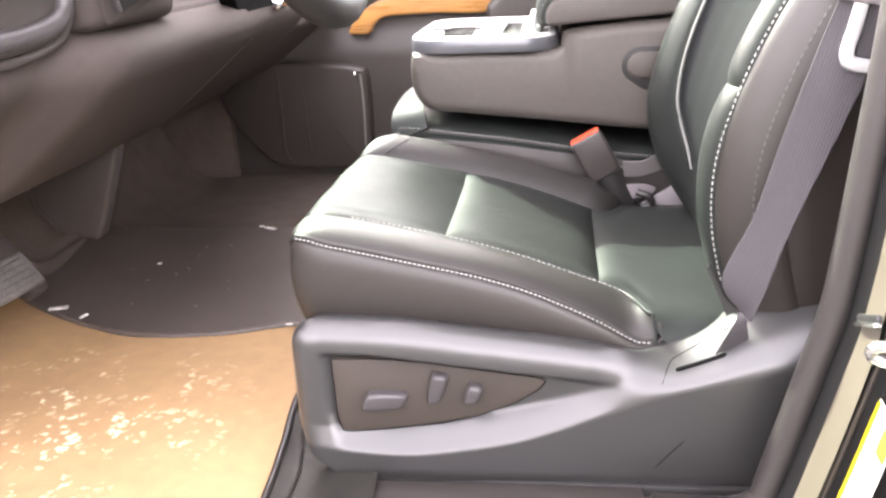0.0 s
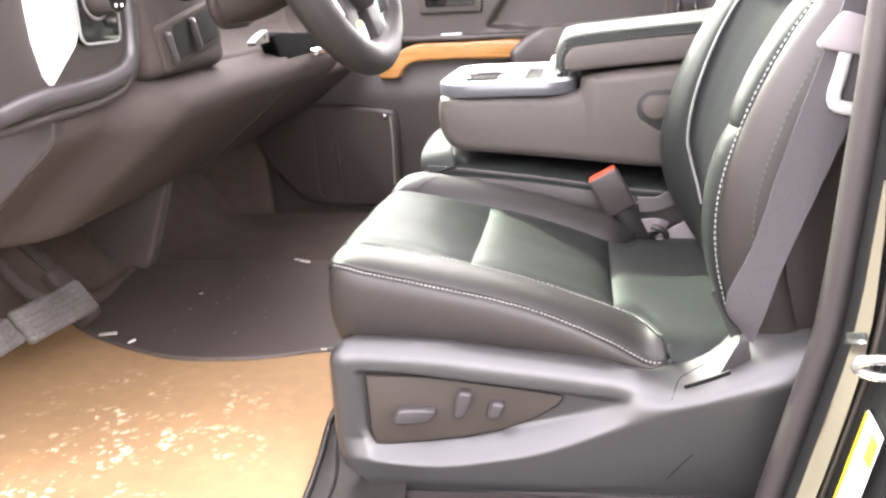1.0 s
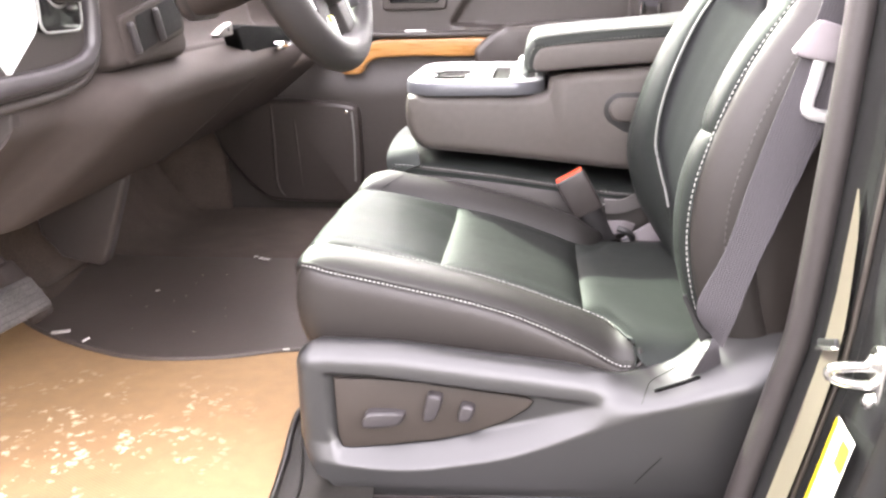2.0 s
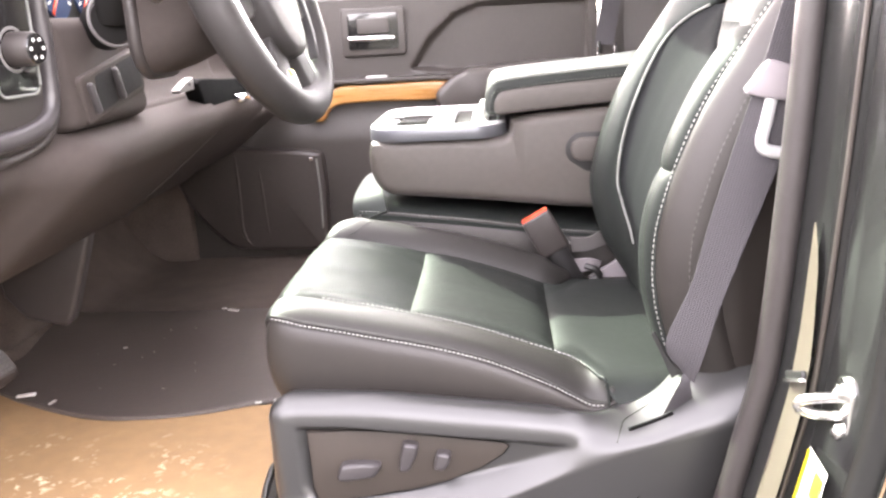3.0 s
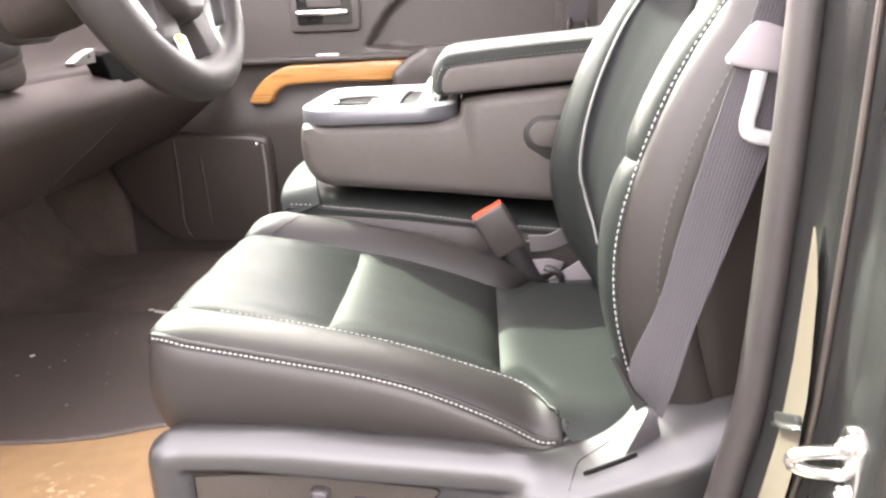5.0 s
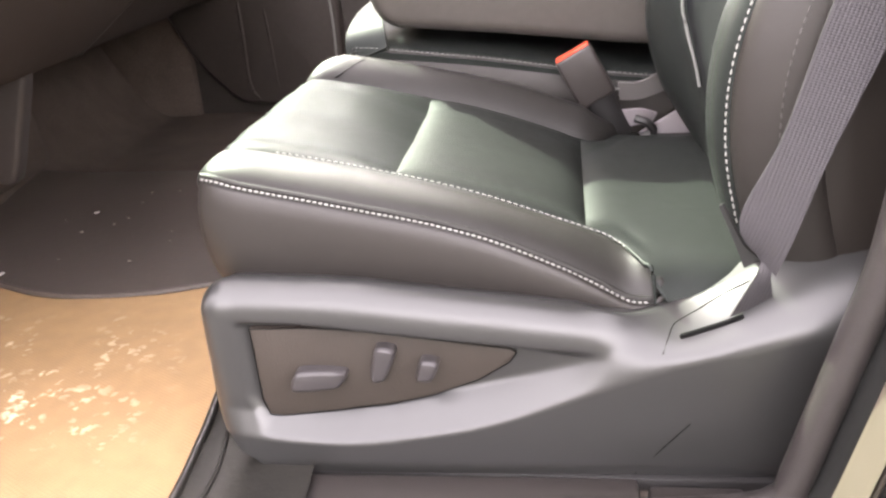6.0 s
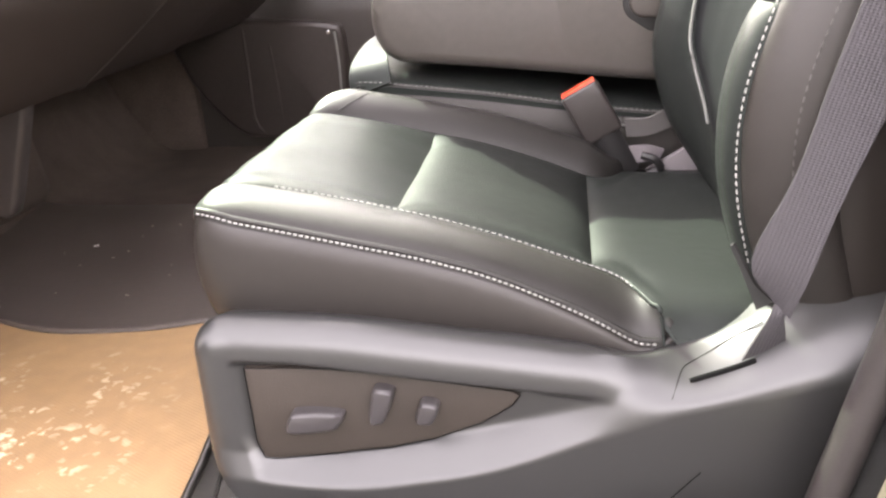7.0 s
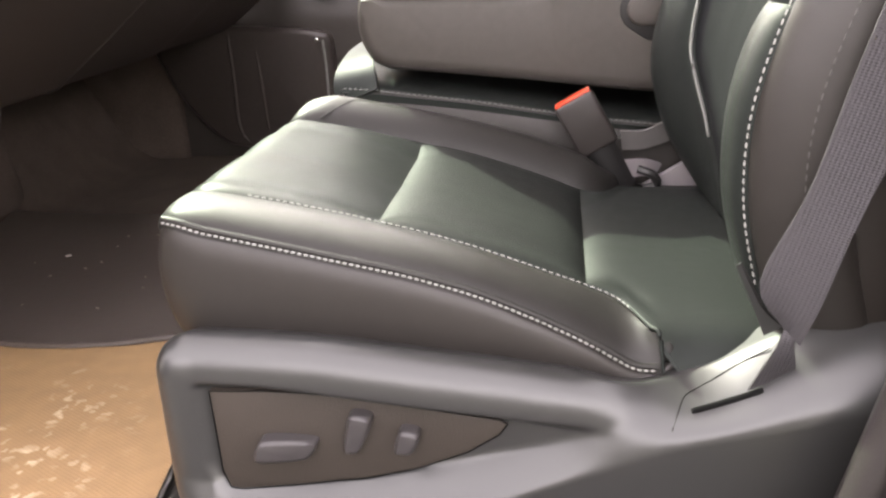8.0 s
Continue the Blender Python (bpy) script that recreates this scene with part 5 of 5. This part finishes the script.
    part("dash_face", rbox((-0.302, 1.560, 1.112), (0.06, 0.66, 0.055), 0.015, (0, -8, 0), 3), DASH_SKIN, t)
    part("cluster_hood", rbox((-0.37, 1.13, 1.315), (0.10, 0.36, 0.10), 0.03, seg=3), DASH_SKIN, t)
    gauge = part("gauge_face", plate(round_rect(1.05, 1.24, 1.270, 1.37, 0.02), -0.300, -0.325, 0.001, axis="x"), TRAY_BLACK, t, "black gauge panel")
    for y in (1.10, 1.19):
        part("gauge_dial", cyl((-0.301, y, 1.318), (-0.297, y, 1.318), 0.040, 0.040, 28), GAUGE_BLUE, gauge, "blue gauge dial")
        part("gauge_needle", rbox((-0.2955, y - 0.012, 1.302), (0.002, 0.006, 0.040), 0.0008, (-35, 0, 0)), RED, gauge, "red gauge needle")
        for k in range(7):
            a = math.radians(210 - 40 * k)
            part("gauge_mark", rbox((-0.2962, y + 0.033 * math.cos(a), 1.318 + 0.033 * math.sin(a)), (0.001, 0.003, 0.008), 0.0003, (math.degrees(a) - 90, 0, 0)), WHITE, gauge)
    # column
    rows = []
    for x, hy, z0, z1 in ((-0.160, 0.072, 1.205, 1.345), (-0.150, 0.080, 1.200, 1.352), (-0.12, 0.079, 1.208, 1.36), (-0.085, 0.074, 1.222, 1.37), (-0.070, 0.062, 1.236, 1.355)):
        rows.append([(x, 1.085 + a, c) for a, c in round_rect(-hy, hy, z0, z1, 0.045, 5)])
    part("column_shroud", grid(rows, close_v=True, caps=True), DASH_SKIN, t, "dark steering column shroud")
    rim = [(-0.157, 1.085 + a, c) for a, c in round_rect(-0.079, 0.079, 1.202, 1.350, 0.045, 6)]
    part("column_collar", tube(rim, 0.009, 10, closed=True, side=(1, 0, 0)), PLASTIC, t, "pale grey column surround")
    stalk = tube([(-0.12, 1.01, 1.30), (-0.13, 0.95, 1.33), (-0.14, 0.89, 1.37)], 0.010, 10, 12)
    part("stalk", stalk, PLASTIC_DARK, t)
    # connector and lever below the column
    socket = part("data_socket", plate([(1.350, 1.1570), (1.390, 1.1690), (1.424, 1.1745), (1.426, 1.1535), (1.355, 1.1510)], -0.236, -0.250, 0.0015, axis="x"), PLASTIC_SWITCH, t, "small pale socket")
    part("socket_hole", cyl((-0.237, 1.402, 1.164), (-0.2345, 1.402, 1.164), 0.0035, 0.0035, 12), INK, socket)
    lever = rbox((-0.218, 1.648, 1.117), (0.022, 0.050, 0.018), 0.006, (0, 0, 0), 3)
    tube([(-0.218, 1.66, 1.117), (-0.217, 1.70, 1.114), (-0.217, 1.74, 1.117), (-0.217, 1.765, 1.120)], [0.005] * 10, 8, 10, bm=lever)
    part("release_lever", lever, CHROME, t, "bright release lever")
    part("lever_bezel", plate(smooth_outline([(1.462, 1.166), (1.60, 1.160), (1.80, 1.146), (1.845, 1.125), (1.815, 1.084), (1.66, 1.074), (1.51, 1.077), (1.475, 1.13)], 5), -0.238, -0.268, 0.004, axis="x"), SLOT_BLACK, t, "black panel under the column")
    part("bezel_edge", tube([(-0.233, 1.60, 1.088), (-0.233, 1.68, 1.086), (-0.233, 1.77, 1.091)], 0.003, 8, 12), SILVER, t)
    # centre stack and hanging panel
    stack = rbox((-0.90, 1.64, 0.90), (0.30, 0.30, 0.60), 0.04, (0, -10, 0), 3)
    part("lower_column", stack, CARPET, t, "dark lower stack")
    flap = plate([(-0.425, 0.93), (-0.440, 0.88), (-0.478, 0.775), (-0.490, 0.748), (-0.503, 0.740), (-0.575, 0.757), (-0.61, 0.80), (-0.63, 0.93)], 1.335, 1.36, 0.008)
    part("hanging_panel", flap, PLASTIC, t, "grey panel below the dash")
    kick = rbox((-0.82, 0.835, 0.76), (0.46, 0.03, 0.32), 0.01)
    part("kick_panel", kick, PLASTIC, t, "grey kick panel")
    return t


def build_pedals():
    t = thing("brake_pedal", (-0.6, 1.11, 0.74), "worn black rubber brake pedal on a steel arm", "pedal", "pedals")
    m = pose(-0.552, 1.115, 0.742, 0, 52, -8)
    pad = rbox((0, 0, 0), (0.065, 0.165, 0.018), 0.008, seg=3)
    pad.transform(m)
    p = part("pad", pad, PEDAL_RUBBER, t, "ribbed rubber pad")
    for k in range(5):
        rib = rbox((-0.022 + 0.011 * k, 0, 0.0105), (0.004, 0.13, 0.004), 0.0012)
        rib.transform(m)
        part("rib", rib, PEDAL_RUBBER, p)
    arm = tube([(-0.57, 1.13, 0.742), (-0.66, 1.15, 0.80), (-0.76, 1.17, 0.95), (-0.78, 1.17, 1.1)], 0.012, 10, 20)
    part("arm", arm, DASH_SKIN, t)
    g = thing("throttle_pedal", (-0.62, 1.27, 0.66), "black plastic throttle pedal", "pedal", "pedals")
    pad = rbox((-0.60, 1.235, 0.725), (0.03, 0.05, 0.12), 0.010, (0, -35, 0), 3)
    part("pad", pad, DASH_SKIN, g)
    part("arm", tube([(-0.62, 1.24, 0.76), (-0.72, 1.25, 0.86), (-0.8, 1.25, 1.0)], 0.011, 8, 12), DASH_SKIN, g)
    k = thing("parking_pedal", (-0.62, 0.93, 0.74), "small grey parking brake pedal", "pedal", "pedals")
    pad = rbox((-0.56, 0.985, 0.748), (0.05, 0.07, 0.016), 0.007, (0, 52, 0), 3)
    part("pad", pad, PEDAL_RUBBER, k)
    part("arm", tube([(-0.575, 0.98, 0.745), (-0.66, 0.95, 0.82), (-0.76, 0.93, 0.98)], 0.010, 8, 12), DASH_SKIN, k)


POCKET_TILT = 9.5
WHEEL = (-0.017, 1.085, 1.320, 19.0, -4.0)


def build_wheel():
    x, y, z, tilt, yaw = WHEEL
    t = thing("steering_wheel", (x, y, z), "black leather steering wheel with silver spokes", "steering wheel")
    m = pose(x, y, z, 0, -tilt, yaw)

    def on(b):
        b.transform(m)
        return b
    ring = [(0, 0.185 * math.cos(a), 0.185 * math.sin(a)) for a in np.linspace(0, 2 * math.pi, 81)[:-1]]
    part("rim", on(tube(ring, 0.0240, 16, closed=True, side=(1, 0, 0))), WHEEL_SKIN, t, "leather-wrapped rim")
    hub = on(plate(smooth_outline([(-0.075, 0.06), (-0.05, 0.085), (0, 0.092), (0.05, 0.085), (0.075, 0.06), (0.078, 0.0), (0.058, -0.075), (0.030, -0.112), (0, -0.118), (-0.030, -0.112), (-0.058, -0.075), (-0.078, 0.0)], 6), 0.028, -0.030, 0.014, 3, axis="x"))
    part("hub", hub, WHEEL_SKIN, t, "dark airbag cover")
    for s in (-1, 1):
        sp = on(plate(smooth_outline([(s * 0.07, 0.045), (s * 0.12, 0.05), (s * 0.178, 0.045), (s * 0.184, -0.03), (s * 0.145, -0.06), (s * 0.07, -0.05)], 4), 0.010, -0.014, 0.004, axis="x"))
        spoke = part("spoke", sp, WHEEL_SKIN, t)
        part("button_pad", on(plate(round_rect(min(s * 0.098, s * 0.155), max(s * 0.098, s * 0.155), -0.018, 0.036, 0.012), 0.017, 0.008, 0.003, axis="x")), BUCKLE, spoke)
        strip = on(plate(smooth_outline([(s * 0.136, 0.000), (s * 0.146, -0.006), (s * 0.147, -0.045), (s * 0.130, -0.090), (s * 0.104, -0.122), (s * 0.099, -0.120), (s * 0.120, -0.086), (s * 0.134, -0.045)], 4), 0.016, 0.002, 0.002, axis="x"))
        # Left trim is silver for its highlight, right one black where little shows.
        part("spoke_trim", strip, SILVER_PAINT if s < 0 else BUCKLE, t, "narrow spoke trim, silver only on the highlighted side")
        low = on(plate(smooth_outline([(s * 0.020, -0.095), (s * 0.055, -0.085), (s * 0.072, -0.13), (s * 0.075, -0.168), (s * 0.040, -0.180), (s * 0.028, -0.14)], 4), 0.008, -0.012, 0.003, axis="x"))
        part("lower_spoke", low, WHEEL_SKIN, t)
    em = on(plate([(-0.022, 0.006), (-0.008, 0.006), (-0.006, 0.012), (0.009, 0.012), (0.010, 0.006), (0.024, 0.006), (0.021, -0.006), (0.008, -0.006), (0.006, -0.012), (-0.009, -0.012), (-0.010, -0.006), (-0.025, -0.006)], 0.033, 0.026, 0.0, axis="x"))
    part("emblem", em, GOLD, t, "small gold emblem")
    tag = on(rbox((0.0125, -0.046, -0.148), (0.002, 0.028, 0.026), 0.0005, (0, 0, 0)))
    part("paper_tag", tag, WHITE, t, "small white and yellow tag")
    tag2 = on(rbox((0.0140, -0.050, -0.138), (0.002, 0.018, 0.009), 0.0005))
    part("yellow_print", tag2, YELLOW, t)
    stem = cyl((x - 0.02, y, z - 0.005), (x - 0.09, y, z - 0.03), 0.05, 0.055, 20, 0.004)
    part("column_neck", stem, WHEEL_SKIN, t)


# ---- passenger side ----
def build_passenger_door():
    t = thing("door_1", (0.2, 2.40, 0.60), "closed passenger door with dark grey trim and a wood strip", "door", kind="structure")
    rows = []
    for x in np.linspace(-0.85, 0.588, 180):
        row = []
        for z in np.linspace(0.52, 1.33, 110):
            pull = [(0.066, 1.118), (0.12, 1.20), (0.19, 1.262), (0.25, 1.284), (0.30, 1.289), (0.56, 1.283), (0.57, 1.10), (0.30, 1.095)]
            d = inside_distance(x, z, pull)
            y = 2.36 + 0.024 * ease(d, -0.005, 0.008) + 0.02 * ease(z, 1.315, 1.33) - 0.02 * ease(1.02 - z, 0, 0.1)
            row.append((x, y, z))
        rows.append(row + [(x, 2.44, 1.335), (x, 2.44, 0.52)])
    part("trim_panel", grid(rows, close_v=True, caps=True), DOOR_TRIM, t, "dark grey door trim")
    part("bezel", plate(round_rect(-0.125, 0.055, 1.160, 1.292, 0.012), 2.345, 2.36, 0.005, axis="y"), DOOR_TRIM, t, "dark handle bezel")
    part("handle_cup", plate(round_rect(-0.105, 0.036, 1.178, 1.277, 0.008), 2.342, 2.346, 0.001), GLOSS_BLACK, t)
    part("lock_block", plate(round_rect(-0.078, 0.010, 1.222, 1.262, 0.006), 2.336, 2.343, 0.002), DOOR_TRIM, t)
    part("door_handle", rbox((-0.038, 2.330, 1.208), (0.135, 0.014, 0.016), 0.006), CHROME, t, "chrome inside handle")
    wood = smooth_outline([(0.166, 1.084), (0.0, 1.083), (-0.10, 1.083), (-0.140, 1.080), (-0.182, 1.062), (-0.218, 1.034), (-0.246, 0.992), (-0.218, 0.986), (-0.190, 0.988), (-0.176, 1.010), (-0.152, 1.027), (-0.11, 1.033), (0.0, 1.035), (0.142, 1.036)], 4)
    part("wood_strip", plate(wood, 2.318, 2.36, 0.008, 3), WOOD, t, "glossy orange wood strip")
    ledge = rbox((-0.12, 2.335, 1.094), (0.62, 0.05, 0.014), 0.005)
    part("switch_ledge", ledge, DOOR_TRIM, t)
    part("switch", rbox((-0.03, 2.325, 1.103), (0.06, 0.02, 0.008), 0.003), SILVER, t)
    arm = smooth_outline([(0.135, 1.04), (0.17, 1.085), (0.21, 1.108), (0.26, 1.118), (0.58, 1.12), (0.58, 1.0), (0.2, 0.99)], 4)
    part("armrest", plate(arm, 2.27, 2.36, 0.02, 4), DOOR_TRIM, t, "dark padded armrest")
    pocket = smooth_outline([(-0.66, 0.93), (-0.625, 0.80), (-0.585, 0.728), (-0.53, 0.664), (-0.485, 0.628), (-0.43, 0.619), (-0.30, 0.615), (-0.215, 0.617), (-0.200, 0.64), (-0.197, 0.80), (-0.202, 0.885), (-0.225, 0.902), (-0.30, 0.911), (-0.45, 0.92)], 5)
    bin_ob = part("map_pocket", plate(pocket, 2.30, 2.345, 0.014, 4), BIN_BLACK, t, "dark moulded map pocket")
    part("pocket_rib", tube([(-0.455, 2.305, 0.90), (-0.453, 2.303, 0.80), (-0.454, 2.303, 0.69), (-0.444, 2.303, 0.65), (-0.427, 2.306, 0.630)], 0.006, 10, 24), BIN_BLACK, bin_ob)
    part("pocket_rib", tube([(-0.390, 2.305, 0.88), (-0.384, 2.303, 0.80), (-0.379, 2.303, 0.70), (-0.374, 2.306, 0.64)], 0.005, 10, 24), BIN_BLACK, bin_ob)
    part("bolt", cyl((-0.232, 2.30, 0.884), (-0.232, 2.288, 0.884), 0.008, 0.006, 16, 0.002), CHROME, t, "bright fastener")
    part("pocket_edge", tube([(-0.218, 2.30, 0.884), (-0.214, 2.30, 0.80), (-0.216, 2.30, 0.68)], 0.003, 8, 16), PIPING, t)
    part("window", rbox((-0.05, 2.405, 1.54), (1.25, 0.005, 0.42), 0.0), GLASS, t, "clear side window")
    t.children[-1].visible_shadow = False
    part("window_seal", rbox((-0.13, 2.395, 1.340), (1.43, 0.02, 0.014), 0.004), RUBBER_SEAL, t)
    part("lock_pin", cyl((0.545, 2.395, 1.34), (0.545, 2.395, 1.375), 0.004, 0.004, 10), DOOR_TRIM, t)
    mirror = rbox((-0.27, 2.52, 1.40), (0.14, 0.16, 0.15), 0.03, seg=3)
    part("door_mirror", mirror, PAINT, t, "black outside mirror")
    mid = plate([(0.592, 0.6), (0.596, 1.2), (0.66, 1.78), (0.88, 1.78), (0.82, 1.2), (0.80, 0.6)], 2.375, 2.43, 0.012)
    solid("wall_pillar_far", mid, DOOR_TRIM, "dark trim of the far door pillar", "pillar", "structure")
    solid("wall_side_far", rbox((1.03, 2.40, 0.98), (0.75, 0.06, 0.76), 0.02), DOOR_TRIM, "dark rear trim on the far side", "wall", "structure")


def build_far_belt():
    t = thing("passenger_belt", (0.62, 2.30, 1.1), "dark grey passenger seat belt with a chrome tongue", "seat belt")
    run = ribbon([(0.60, 2.31, 1.16), (0.615, 2.31, 1.25), (0.645, 2.31, 1.42), (0.68, 2.33, 1.65)], [(1, 0, -0.2)] * 4, 0.05, 0.0016, 24, 5)
    part("webbing", run, WEBBING, t)
    part("tongue_loop", tube([(0.585, 2.305, 1.17), (0.585, 2.305, 1.135), (0.625, 2.305, 1.13), (0.628, 2.305, 1.165)], 0.006, 8, 20), CHROME, t, "chrome tongue")


build_ground()
build_floor()
build_shell()
build_rear_side()
build_pillar()
build_open_door()
build_sill()
build_floor_mats()
driver = build_seat("car_seat", "black leather driver seat with pale stitching and a plastic side shield", 0.0, 0.0, True)
build_seat_shield(driver)
build_seat("car_seat", "black leather passenger seat beyond the console", 0.90, 0.22, False)
build_belt()
build_buckle()
build_center()
build_dash()
build_pedals()
build_wheel()
build_passenger_door()
build_far_belt()
